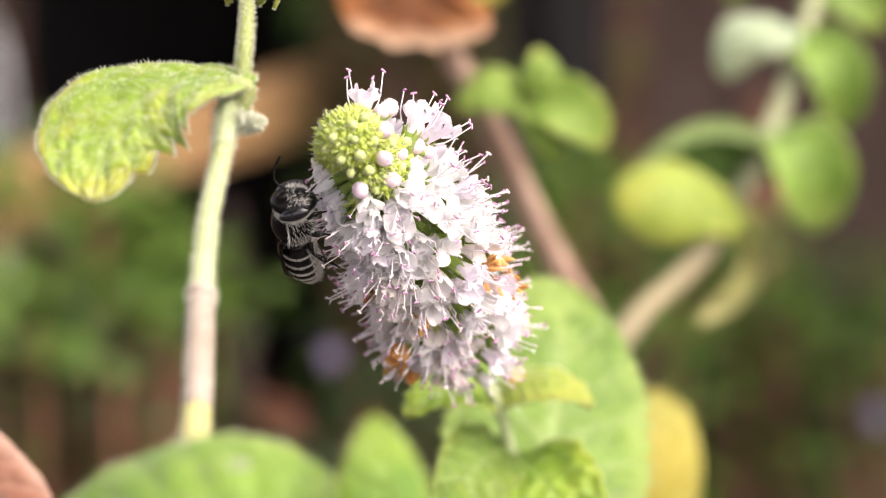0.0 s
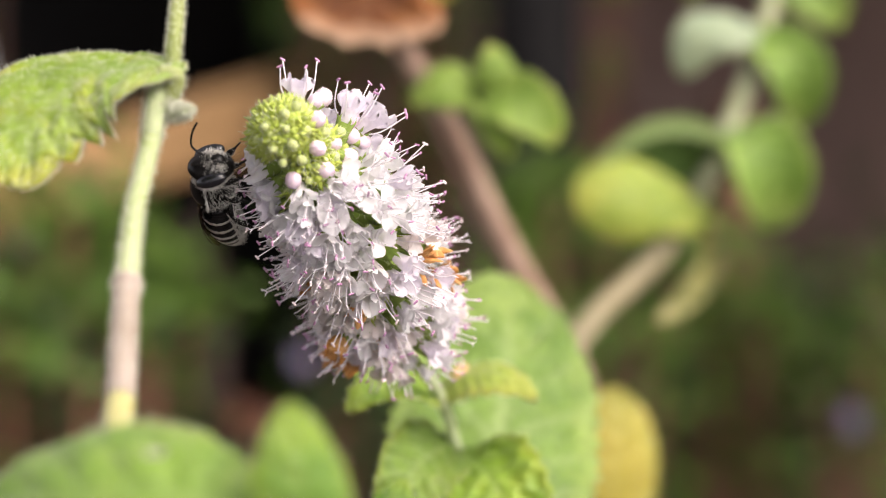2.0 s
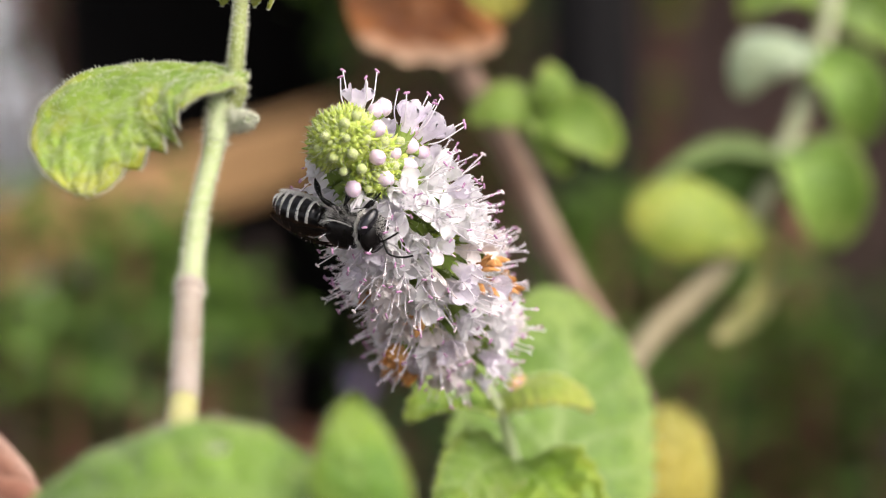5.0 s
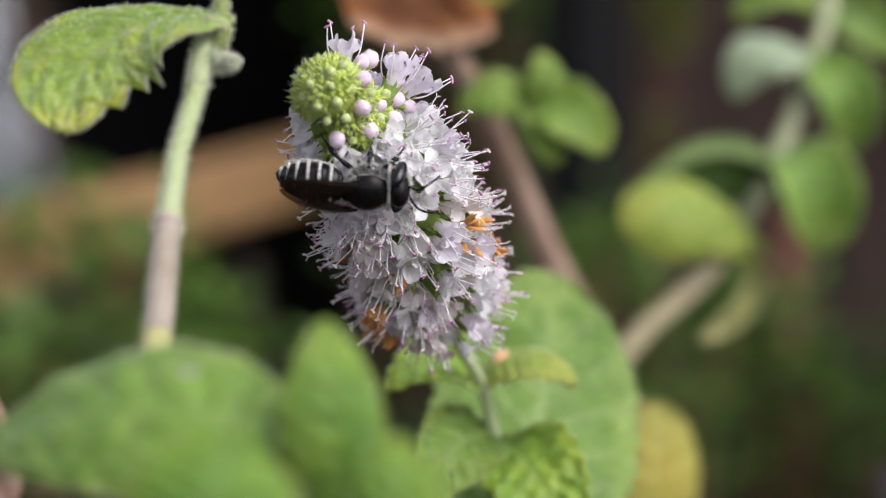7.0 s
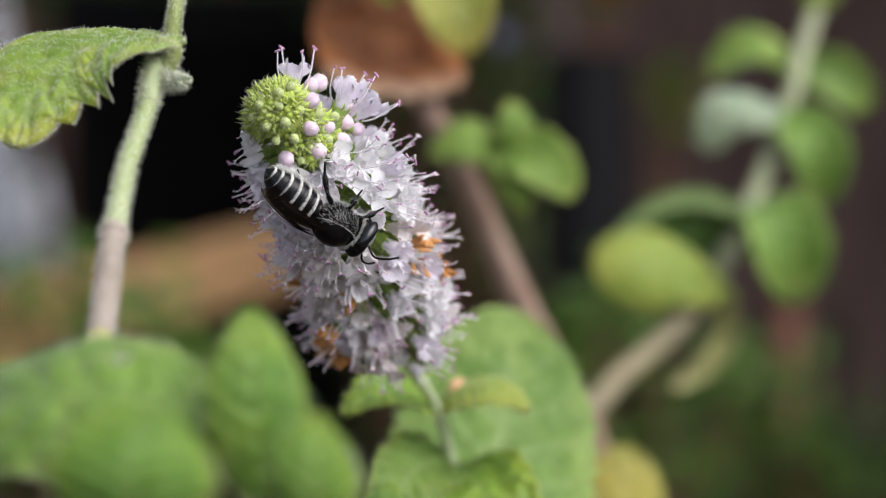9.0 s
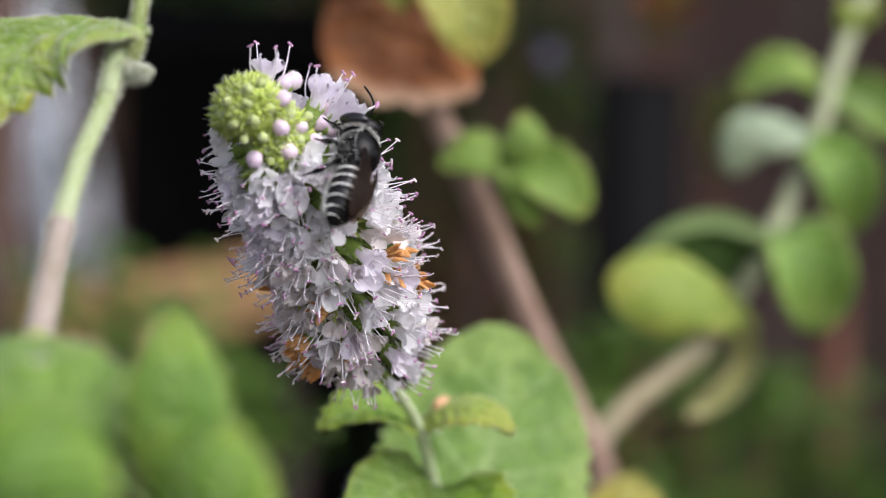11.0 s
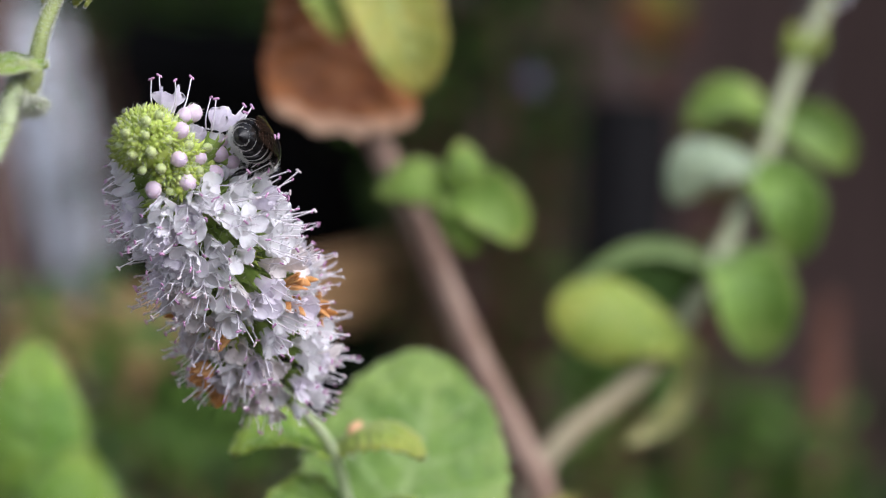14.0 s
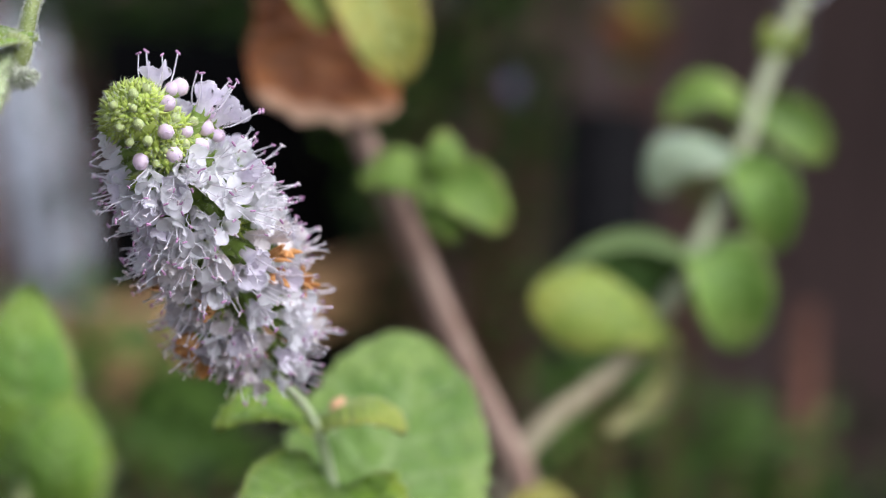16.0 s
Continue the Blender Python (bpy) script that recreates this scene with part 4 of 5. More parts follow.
# rust-coloured spent florets and the way each points; gaps in which the green calyces show
SPENT = (((5.01, -3.19, 450.25), (0.5, 0.0, -0.8)), ((5.17, -2.54, 448.87), (0.6, 0.1, -0.8)), ((7.42, 1.28, 447.16), (0.7, 0.2, -0.7)), ((-1.89, -0.36, 442.61), (-0.6, 0.5, -0.5)),
         ((-0.34, -3.33, 445.88), (-0.3, 0.4, -0.8)), ((1.44, 0.05, 442.14), (0.0, 0.6, -0.8)), ((-2.17, 4.37, 440.36), (-0.6, 0.7, -0.3)), ((-3.97, -0.31, 447.37), (-0.7, 0.3, -0.6)),
         ((-1.01, 2.33, 440.63), (-0.4, 0.7, -0.5)), ((-2.49, 0.27, 441.62), (-0.7, 0.5, -0.4)), ((5.66, -2.25, 451.08), (0.7, -0.4, -0.6)), ((6.82, 0.77, 448.41), (0.8, -0.3, -0.5)),
         ((-1.91, 4.90, 440.35), (-0.9, 0.4, -0.2)))
GAPS = ((-0.94, -5.90, 450.79), (3.01, 0.30, 447.40), (5.30, 2.75, 445.20), (0.68, -1.80, 445.60), (1.80, -5.60, 453.20), (2.60, -3.20, 451.60))


def flowering_sprig():
    joint = Vector((7.14, 22.22, 429.49))
    root_line = down_to_ground((8.97, 31.36, 416.30), (0.03, 0.1))
    root = thing("mint_flower", root_line[0], "mint stem with a dense spike of white-lilac florets", "mint", "mint stems")
    o = ORIGIN[root.name]
    stem_part("stalk", root_line + [(8.83, 25.62, 418.21), joint, (5.83, 19.50, 433.80), spike_point(0.9)], [1.4, 1.2, 0.62, 0.56, 0.5, 0.5], STEM_FROST, root, 9, 500, 0.4)
    g = Geo()
    line = [spike_point(i / 13.4) for i in range(13)]
    g.tube(line, [1.3, 1.9, 2.0, 2.0, 2.0, 2.0, 2.0, 2.0, 1.9, 1.8, 1.6, 1.2, 0.6], 12)
    part("axis", g, CALYX, root, "green core of the spike")
    # whorls of open florets, in loose clusters
    rows = 13
    for i in range(rows):
        s = 0.06 + 0.795 * i / (rows - 1)
        p, tan = spike_point(s), (spike_point(s - 0.02) - spike_point(s + 0.02)).normalized()
        ref = tan.orthogonal().normalized()
        count = 23 if i > 1 else 18
        reach = (0.80, 0.92, 1.0, 1.04)[min(i, 3)] if i < rows - 2 else (0.96, 0.82)[i - rows + 2]
        for k in range(count):
            a = (k + 0.5 * (i % 2) + random.uniform(-0.33, 0.33)) * 2 * math.pi / count
            w = Quaternion(tan, a) @ ref
            facing = w.dot(view_dir(0, 0, -1))
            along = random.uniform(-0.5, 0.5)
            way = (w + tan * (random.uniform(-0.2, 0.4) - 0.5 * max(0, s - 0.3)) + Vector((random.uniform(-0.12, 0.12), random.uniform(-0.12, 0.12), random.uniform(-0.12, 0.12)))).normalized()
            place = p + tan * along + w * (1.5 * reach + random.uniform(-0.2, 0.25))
            low_left = w.dot(view_dir(-0.9, 0.3, -0.3))
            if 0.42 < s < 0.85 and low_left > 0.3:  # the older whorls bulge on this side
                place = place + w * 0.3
            if 0.26 < s < 0.87 and w.dot(view_dir(0.86, 0.1, 0.48)) > 0.25:  # and crowd out behind on the other
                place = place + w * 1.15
            m = frame_from(place - o, way) @ Matrix.Scale(reach * random.uniform(0.84, 1.06), 4)
            if s > 0.42 and random.random() < 0.025:
                placed("withered_floret", random.choice(WITHERED_MESH), root, m @ Matrix.Scale(1.1, 4))
                continue
            tip = place + way * 3.2
            if s < 0.32 and w.dot(view_dir(0.45, 0.1, -0.85)) > -0.15 and tip.z > 456.1 + 0.42 * (tip.x + 4.6):
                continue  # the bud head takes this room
            if tip.z > 459.6 and w.dot(view_dir(-0.8, -0.3, -0.3)) > -0.2:
                continue
            if min((tip - Vector(q)).length for q, _ in SPENT) < 0.85:
                continue
            bare = False
            for q in GAPS:
                q = Vector(q)
                rad = (q - p).normalized()
                near = q + rad * min(3.0, max(0.0, (tip - q).dot(rad)))
                bare |= (tip - near).length < 0.95
            if bare or random.random() < 0.03:
                placed("calyx", random.choice(CALYX_MESH), root, m)
                continue
            tired = s > 0.45 and random.random() < (0.55 if low_left > 0.2 else 0.12)
            ob = placed("floret", random.choice(TIRED_FLORET_MESH if tired else FLORET_MESH), root, m)
            stamens_on(ob, random.choice((2, 3, 3, 4)) if facing > -0.3 else random.choice((0, 1)))
    # rust-coloured spent florets
    for q, away in SPENT:
        w = Vector(view_dir(*away)).normalized()
        for k in range(2 if q[0] < 0 else 1):
            way = (w + Vector((random.uniform(-0.35, 0.35), random.uniform(-0.35, 0.35), random.uniform(-0.35, 0.35)))).normalized()
            placed("withered_floret", random.choice(WITHERED_MESH), root, frame_from(Vector(q) - way * 2.0 - o, way) @ Matrix.Scale(random.uniform(0.75, 1.0), 4), "rust-orange spent floret")
    # tight green head of unopened buds
    tan = (spike_point(0.0) - spike_point(0.08)).normalized()
    n = 165
    for k in range(n):
        z = 1 - 1.18 * (k + 0.5) / n
        a = k * 2.39996
        w = Quaternion(tan, a) @ tan.orthogonal().normalized()
        way = (tan * z + w * math.sqrt(max(0, 1 - z * z))).normalized()
        place = CROWN + way * (1.82 + random.uniform(-0.35, 0.25))
        placed("green_bud", GREEN_BUD_MESH[3 if k % 9 == 4 else k % 3], root, frame_from(place - o, way + Vector((random.uniform(-0.3, 0.3), random.uniform(-0.3, 0.3), random.uniform(-0.3, 0.3)))) @ Matrix.Scale(random.uniform(1.0, 1.6), 4))
    g = Geo()
    g.ball(CROWN, (2.08, 2.08, 2.0), tan, 10, 16, lump=0.04)
    part("bud_core", g, BUD_GREEN, root)
    core = CROWN - tan * 1.2
    for q, size in (((-2.93, -9.62, 461.79), 0.86), ((-2.6, -6.73, 462.90), 0.95), ((-3.10, -7.20, 462.75), 0.80), ((-2.97, -9.74, 459.88), 0.84), ((-1.84, -7.84, 459.88), 0.74), ((-0.80, -7.09, 458.83), 0.88), ((-2.44, -8.95, 458.31), 0.92),
                    ((-4.57, -9.74, 457.75), 0.86), ((-0.69, -5.90, 460.13), 0.92), ((-0.60, -5.70, 461.20), 0.84), ((-2.68, -7.63, 456.27), 0.80), ((0.20, -5.40, 459.60), 0.8)):
        q = Vector(q)
        way = (q - core).normalized()
        placed("pink_bud", random.choice(PINK_BUD_MESH), root, frame_from(q - o, way) @ Matrix.Scale(size, 4), "pale pink unopened bud")
    for k in range(70):
        s = random.uniform(0.03, 0.17)
        p, tn = spike_point(s), (spike_point(s - 0.02) - spike_point(s + 0.02)).normalized()
        w = view_dir(0.50, 0.25, -0.83) + Vector((random.uniform(-0.7, 0.7), random.uniform(-0.7, 0.7), random.uniform(-0.7, 0.7)))
        w = (w - tn * w.dot(tn)).normalized()
        placed("green_bud", GREEN_BUD_MESH[k % 4], root, frame_from(p + w * random.uniform(1.7, 2.7) - o, w + tn * 0.4) @ Matrix.Scale(random.uniform(0.95, 1.5), 4))
    for q in ((-3.52, -9.27, 457.47), (-2.35, -9.00, 460.85), (-4.99, -11.30, 462.50), (-4.90, -11.70, 461.53), (-4.47, -11.60, 460.38), (-5.85, -11.40, 460.11), (-3.60, -10.50, 461.20), (-6.40, -11.40, 461.60), (-3.90, -10.80, 459.20),
              (-5.20, -10.90, 459.00), (-1.70, -8.10, 459.00), (-6.90, -10.60, 460.60), (-1.30, -7.10, 460.60), (-4.20, -10.60, 462.90)):
        q = Vector(q)
        way = (q - core).normalized()
        placed("lime_bud", random.choice(LIME_BUD_MESH), root, frame_from(q - way * 0.05 - o, way) @ Matrix.Scale(random.uniform(0.5, 0.72), 4), "pale lime unopened bud")
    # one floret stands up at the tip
    for q, w in (((-4.40, -6.60, 463.40), view_dir(0.05, -1, -0.05)), ((-0.60, -6.10, 461.90), view_dir(0.35, -0.9, -0.05)), ((0.70, -5.20, 461.00), view_dir(0.75, -0.6, -0.1))):
        ob = placed("floret", WIDE_FLORET_MESH, root, frame_from(Vector(q) - Vector(w) * 2.9 - o, w, 0.4) @ Matrix.Scale(1.15, 4))
        for k in range(4):
            placed("stamen", STAMEN_MESH[(0, 1, 4, 5)[k]], ob, Matrix.Rotation(k * 1.57 + 0.5, 4, "Z") @ Matrix.Rotation(0.2, 4, "Y"))
    # leaves under the spike
    leaf_part("small_leaf", (5.95, 22.63, 432.71), (9.83, 20.31, 437.13), (14.46, 16.93, 433.53), view_dir(0.1, -0.5, 0.85), view_dir(0.4, -0.5, 0.8), 6.0, LEAF_LIME, root, "small bright green toothed leaf", 160, 0.35, cup=-30, teeth=7, bite=0.14, quilt=0.35, crinkle=0.4, nu=36, nv=16)
    leaf_part("small_leaf", (5.74, 22.63, 432.71), (2.00, 16.94, 436.23), (-1.72, 14.40, 433.13), view_dir(0.0, -0.5, 0.85), view_dir(-0.2, -0.5, 0.85), 6.4, LEAF_BRIGHT, root, "small bright green toothed leaf", 140, 0.35, cup=-30, teeth=7, bite=0.14, quilt=0.35, crinkle=0.4, nu=36, nv=16)
    leaf_part("quilted_leaf", (7.75, 22.89, 426.77), (11.84, 15.06, 427.75), (14.10, 13.89, 418.61), view_dir(0.85, -0.45, 0.2), view_dir(0.9, -0.3, 0.2), 9.5, LEAF_BRIGHT, root, "green quilted toothed leaf", 120, 0.35, cup=25, teeth=9, bite=0.06, crinkle=0.6, quilt=0.3, nu=48, nv=24, wave=0.3)
    leaf_part("quilted_leaf", (7.22, 23.00, 427.66), (3.70, 16.04, 429.22), (1.32, 12.19, 423.59), view_dir(0.8, 0.5, 0.2), view_dir(0.9, 0.3, 0.2), 7.5, LEAF, root, "green quilted toothed leaf", 100, 0.35, cup=25, teeth=9, bite=0.05, crinkle=0.6, quilt=0.4, nu=40, nv=20, wave=0.3)
    leaf_part("broad_leaf", (9.2, 22.44, 415.91), (12.6, 28.22, 428.28), (13.2, 47.65, 437.57), view_dir(1, 0.1, 0.05), view_dir(0.95, 0.3, 0.15), 20.8, LEAF_BROAD, root, "broad soft green leaf behind the spike", 250, 0.4, cup=24, teeth=16, bite=0.05, crinkle=0.6, quilt=0.35, wave=0.6, near=1.0, nu=60, nv=34, round_=0.44, full=0.95, veins=8)
    leaf_part("narrow_leaf", (0.46, 9.91, 421.51), (1.68, 8.73, 425.82), (3.30, 11.24, 428.20), view_dir(1, 0.2, 0), view_dir(1, 0.4, 0), 4.5, LEAF_FRESH, root, "", 40, 0.3, cup=25, teeth=7, bite=0.06, quilt=0.12)
    g = Geo()
    c = Vector((7.87, 21.70, 434.59))
    g.ball(c, (0.62, 0.6, 0.75), (0, 0, 1), 8, 12, lump=0.12)
    g.ball(c + Vector((0.35, 0, 0.45)), (0.42, 0.4, 0.5), (0.3, 0, 1), 6, 10, lump=0.12)
    part("fallen_bud", g, ORANGE_BUD, root, "orange withered bud resting on a leaf")


def front_sprig():
    joint = Vector((-2.10, -57.20, 438.40))
    root_line = down_to_ground((-1.78, -58.00, 435.25), (0.0, 0.02))
    root = thing("mint_sprig", root_line[0], "leafy mint shoot with broad soft leaves", "mint", "mint stems")
    stem_part("stem", root_line + [(-1.78, -58.00, 435.25), joint], [1.2, 1.1, 0.95, 0.85], STEM_GREEN, root, 8, 200, 0.4)
    stem_part("petiole", [(-2.10, -57.20, 438.20), (-2.51, -51.13, 441.37), (-4.05, -51.12, 445.52)], [0.5, 0.42, 0.4], STEM_GREEN, root, 6, 60, 0.4)
    leaf_part("leaf", (-3.92, -52.58, 445.91), (-12.14, -54.26, 450.13), (-22.05, -47.30, 443.94), view_dir(0.05, -0.85, 0.5), view_dir(0.1, -0.75, 0.65), 12.5, LEAF_SOFT, root, "broad soft downy green leaf", 300, 0.4, near=0.85, cup=38, teeth=16, bite=0.03, quilt=0.15, crinkle=0.5, nu=48, nv=26, round_=0.55, full=0.95)
    leaf_part("leaf", (-1.33, -54.05, 441.99), (-1.44, -56.28, 447.91), (-2.26, -52.61, 452.86), view_dir(1, 0.1, 0.15), view_dir(1, 0.1, 0.25), 5.9, LEAF_FRESH, root, "bright green oval leaf", 120, 0.4, cup=20, teeth=12, bite=0.03, quilt=0.2, nu=40, nv=20, full=0.9, round_=0.62)
    leaf_part("leaf", (-7.05, -65.33, 441.83), (-6.29, -70.56, 447.80), (-6.42, -63.32, 449.11), view_dir(1, 0.1, 0.1), view_dir(1, 0.1, 0.1), 9.2, LEAF_FRESH, root, "bright green oval leaf", 80, 0.4, cup=30, teeth=12, bite=0.03, quilt=0.4, nu=36, nv=20, full=1.0, round_=0.5)
    leaf_part("leaf", (2.24, -61.14, 441.02), (2.77, -65.46, 446.34), (1.95, -59.18, 448.12), view_dir(1, 0.1, 0.1), view_dir(1, 0.2, 0.1), 5.0, LEAF_BRIGHT, root, "bright green oval leaf", 80, 0.4, cup=30, teeth=12, bite=0.03, quilt=0.4, nu=36, nv=20, full=1.0, round_=0.5)
    g = Geo()
    for _ in range(60):
        d = Vector((random.gauss(0, 1), random.gauss(0, 1), abs(random.gauss(0, 0.6)))).normalized()
        g.hair(Vector((-9.96, -50.56, 449.16)) + d * 0.1, d, random.uniform(0.4, 0.9), 0.03)
    tagged(part("fluff", g, HAIR, root, "speck of white plant fluff"), kind="stuff")
    leaf_part("dry_leaf", (-32.86, -29.65, 445.20), (-26.90, -32.33, 442.18), (-23.26, -35.53, 436.78), view_dir(-0.7, 0.7, 0.2), view_dir(-0.7, 0.7, 0.2), 6.3, LEAF_SALMON, root, "dry salmon-brown leaf", 0, cup=20, quilt=0.2, round_=0.4)


def brown_sprig():
    foot = (23.80, 97.91, 411.78)
    root_line = down_to_ground(foot, (0.06, 0.03))
    root = thing("mint_sprig", root_line[0], "brown mint stem with dry hanging leaf and leaflets", "mint", "mint stems")
    top = (-3.17, 98.95, 468.02)
    stem_part("stem", root_line + [foot, (19.80, 95.55, 420.70), (14.83, 92.17, 430.20), (9.78, 88.94, 441.08), (5.39, 86.58, 450.30), (1.93, 85.01, 456.73), top], [2.2, 2.1, 1.95, 1.85, 1.8, 1.75, 1.6, 1.45, 1.35], STEM_BROWN, root, 6, 250, 0.4)
    leaf_part("dry_leaf", (-1.33, 87.01, 477.91), (-3.12, 89.26, 462.17), (-1.37, 79.79, 457.19), view_dir(1, 0.05, 0.1), view_dir(1, 0.12, 0.1), 18.6, LEAF_DRY, root, "dry curled rust-brown leaf with a pale rim", 0, cup=28, teeth=14, bite=0.03, crinkle=0.9, quilt=0.5, nu=44, nv=26, round_=0.08, full=1.3, wave=0.5)
    leaf_part("lime_leaf", (-5.07, 84.92, 479.58), (-4.55, 78.29, 473.73), (-1.21, 76.86, 467.52), view_dir(1, -0.3, 0.2), view_dir(1, -0.5, 0.2), 7.0, LEAF_LIME, root, "pale yellow-green hanging leaf", 60, 0.4, cup=35, teeth=9, bite=0.05, quilt=0.4)
    leaf_part("olive_leaf", (-0.31, 83.18, 479.12), (4.81, 74.62, 471.09), (7.81, 77.92, 462.17), view_dir(0.9, -0.35, 0.2), view_dir(0.9, -0.4, 0.2), 11.5, LEAF_OLIVE, root, "broad olive-yellow hanging leaf", 80, 0.4, cup=35, teeth=11, bite=0.04, quilt=0.45, nu=36, nv=20, round_=0.5)
    stem_part("twig", [(5.77, 86.51, 449.34), (8.58, 83.79, 450.38), (10.62, 82.01, 451.28)], [0.6, 0.5, 0.5], STEM_BEIGE, root)
    leaf_part("leaflet", (10.62, 82.01, 451.28), (7.18, 79.05, 454.16), (3.09, 80.38, 450.31), view_dir(0.1, -0.9, 0.35), view_dir(-0.1, -0.9, 0.3), 6.2, LEAF_DEEP, root, "small round green leaflet", 40, 0.4, cup=30, teeth=8, bite=0.05, quilt=0.3, round_=0.5)
    leaf_part("leaflet", (11.35, 81.03, 451.08), (13.90, 79.42, 453.27), (11.95, 81.66, 456.72), view_dir(0.9, 0.1, 0.3), view_dir(0.9, 0.2, 0.3), 5.6, LEAF_DEEP, root, "small round green leaflet", 40, 0.4, cup=30, teeth=8, bite=0.05, quilt=0.3, round_=0.5)
    leaf_part("leaflet", (11.37, 81.00, 450.76), (16.95, 77.45, 451.69), (19.43, 79.02, 445.85), view_dir(0.7, -0.7, 0.2), view_dir(0.7, -0.7, 0.2), 7.4, LEAF_DEEP, root, "small round green leaflet", 40, 0.4, cup=30, teeth=8, bite=0.05, quilt=0.3, round_=0.5)
    leaf_part("leaflet", (10.98, 81.97, 450.66), (12.69, 77.80, 448.23), (14.39, 79.52, 444.34), view_dir(0.9, 0.1, 0.2), view_dir(0.9, -0.2, 0.2), 4.6, LEAF_DEEP, root, "small round green leaflet", 40, 0.4, cup=30, teeth=8, bite=0.05, quilt=0.3, round_=0.5)
    leaf_part("yellow_leaf", (25.02, 78.25, 395.17), (25.84, 74.75, 408.41), (27.02, 82.50, 416.64), view_dir(1, 0.05, 0.15), view_dir(1, 0.1, 0.15), 12.2, LEAF_YELLOW, root, "broad yellow ageing leaf", 80, 0.4, cup=28, teeth=14, bite=0.03, quilt=0.45, nu=40, nv=24, round_=0.5, full=1.1)


def curled_sprig():
    foot = (21.05, 103.69, 411.05)
    root_line = down_to_ground(foot, (0.05, 0.05))
    root = thing("mint_sprig", root_line[0], "mint stem with pairs of curled cupped leaves", "mint", "mint stems")
    stem_part("lower_stem", root_line + [foot, (25.45, 104.86, 419.36), (30.46, 107.66, 423.51), (35.18, 110.44, 427.70), (39.18, 113.29, 432.98)], [1.8, 1.7, 1.5, 1.5, 1.45, 1.4, 1.3], STEM_BEIGE, root, 6, 250, 0.4)
    stem_part("upper_stem", [(39.18, 113.29, 432.98), (42.07, 115.14, 439.12), (45.37, 118.07, 445.58), (48.41, 123.10, 453.09), (51.49, 129.35, 462.62), (55.10, 135.56, 471.38), (56.92, 138.16, 475.66)], [1.35, 1.35, 1.3, 1.25, 1.2, 1.15, 1.1], STEM_SAGE, root, 6, 250, 0.4)
    kw = dict(teeth=12, bite=0.03, quilt=0.35, nu=36, nv=20, round_=0.5)
    leaf_part("lime_leaf", (41.59, 111.08, 429.92), (31.83, 102.67, 436.91), (22.97, 105.13, 434.57), view_dir(0.1, -1.0, 0.2), view_dir(0.1, -1.0, 0.1), 11.4, LEAF_LIME, root, "cupped yellow-green leaf", 80, 0.4, cup=38, full=1.6, **kw)
    leaf_part("arched_leaf", (45.92, 115.16, 436.81), (35.39, 109.43, 448.91), (24.35, 108.38, 435.90), view_dir(0.0, 0.80, 0.60), view_dir(0.0, 0.80, 0.60), 18.0, LEAF_CUP_SHADE, root, "arched leaf showing its dark inner face", 60, 0.4, cup=22, near=0.10, full=1.0, **kw)
    leaf_part("arched_rim", (45.91, 115.23, 437.32), (35.08, 106.54, 450.01), (24.28, 107.42, 436.31), view_dir(0.0, 0.9, 0.1), view_dir(0.0, 0.9, 0.1), 2.4, LEAF_RIM, root, "pale turned-over rim of the arched leaf", 60, 0.4, cup=30, full=1.0, **kw)
    leaf_part("round_leaf", (42.48, 113.68, 441.49), (48.38, 104.08, 443.98), (48.97, 109.27, 429.95), view_dir(0.9, -0.35, 0.05), view_dir(0.95, -0.1, 0.1), 11.2, LEAF_SOFT, root, "rounded soft green leaf", 80, 0.4, cup=42, full=1.2, **kw)
    leaf_part("hanging_leaf", (39.62, 109.14, 430.88), (44.61, 106.39, 424.48), (33.27, 102.41, 419.79), view_dir(-0.8, 0.2, 0.6), view_dir(-0.1, -0.8, 0.5), 4.6, LEAF_AGED, root, "narrow ageing leaf curled under the stem", 40, 0.4, cup=-50, full=0.9, **kw)
    leaf_part("pale_leaf", (48.35, 122.09, 453.15), (39.32, 113.97, 458.52), (37.90, 116.85, 448.51), view_dir(-0.5, -0.7, 0.1), view_dir(-0.9, 0.0, 0.1), 8.2, LEAF_PALE, root, "pale downy leaf bent downwards", 80, 0.4, cup=40, full=0.95, **kw)
    leaf_part("round_leaf", (46.85, 120.94, 452.77), (54.36, 114.31, 451.87), (52.59, 119.15, 441.53), view_dir(0.8, -0.5, 0.1), view_dir(0.9, 0.2, 0.1), 9.0, LEAF_SOFT, root, "rounded soft green leaf", 60, 0.4, cup=42, full=0.95, **kw)
    leaf_part("upper_leaf", (50.09, 125.73, 457.05), (43.96, 127.37, 464.64), (38.88, 128.30, 457.62), view_dir(0.3, 0.6, -0.6), view_dir(0.2, 0.6, -0.6), 9.0, LEAF_DEEP, root, "arched green leaf", 60, 0.4, cup=42, full=0.95, **kw)
    leaf_part("upper_leaf", (50.85, 126.87, 457.78), (56.13, 127.73, 460.12), (60.66, 131.37, 453.48), view_dir(0.3, -0.8, 0.2), view_dir(0.6, -0.6, 0.2), 8.0, LEAF, root, "small rounded green leaf", 60, 0.4, cup=42, full=0.95, **kw)
    leaf_part("bract", (53.25, 131.93, 466.78), (51.84, 130.05, 468.99), (52.47, 131.42, 472.00), view_dir(0.9, 0.2, 0.2), view_dir(0.9, 0.2, 0.2), 3.0, LEAF_LIME, root, "", 20, 0.3, cup=30, quilt=0.2)
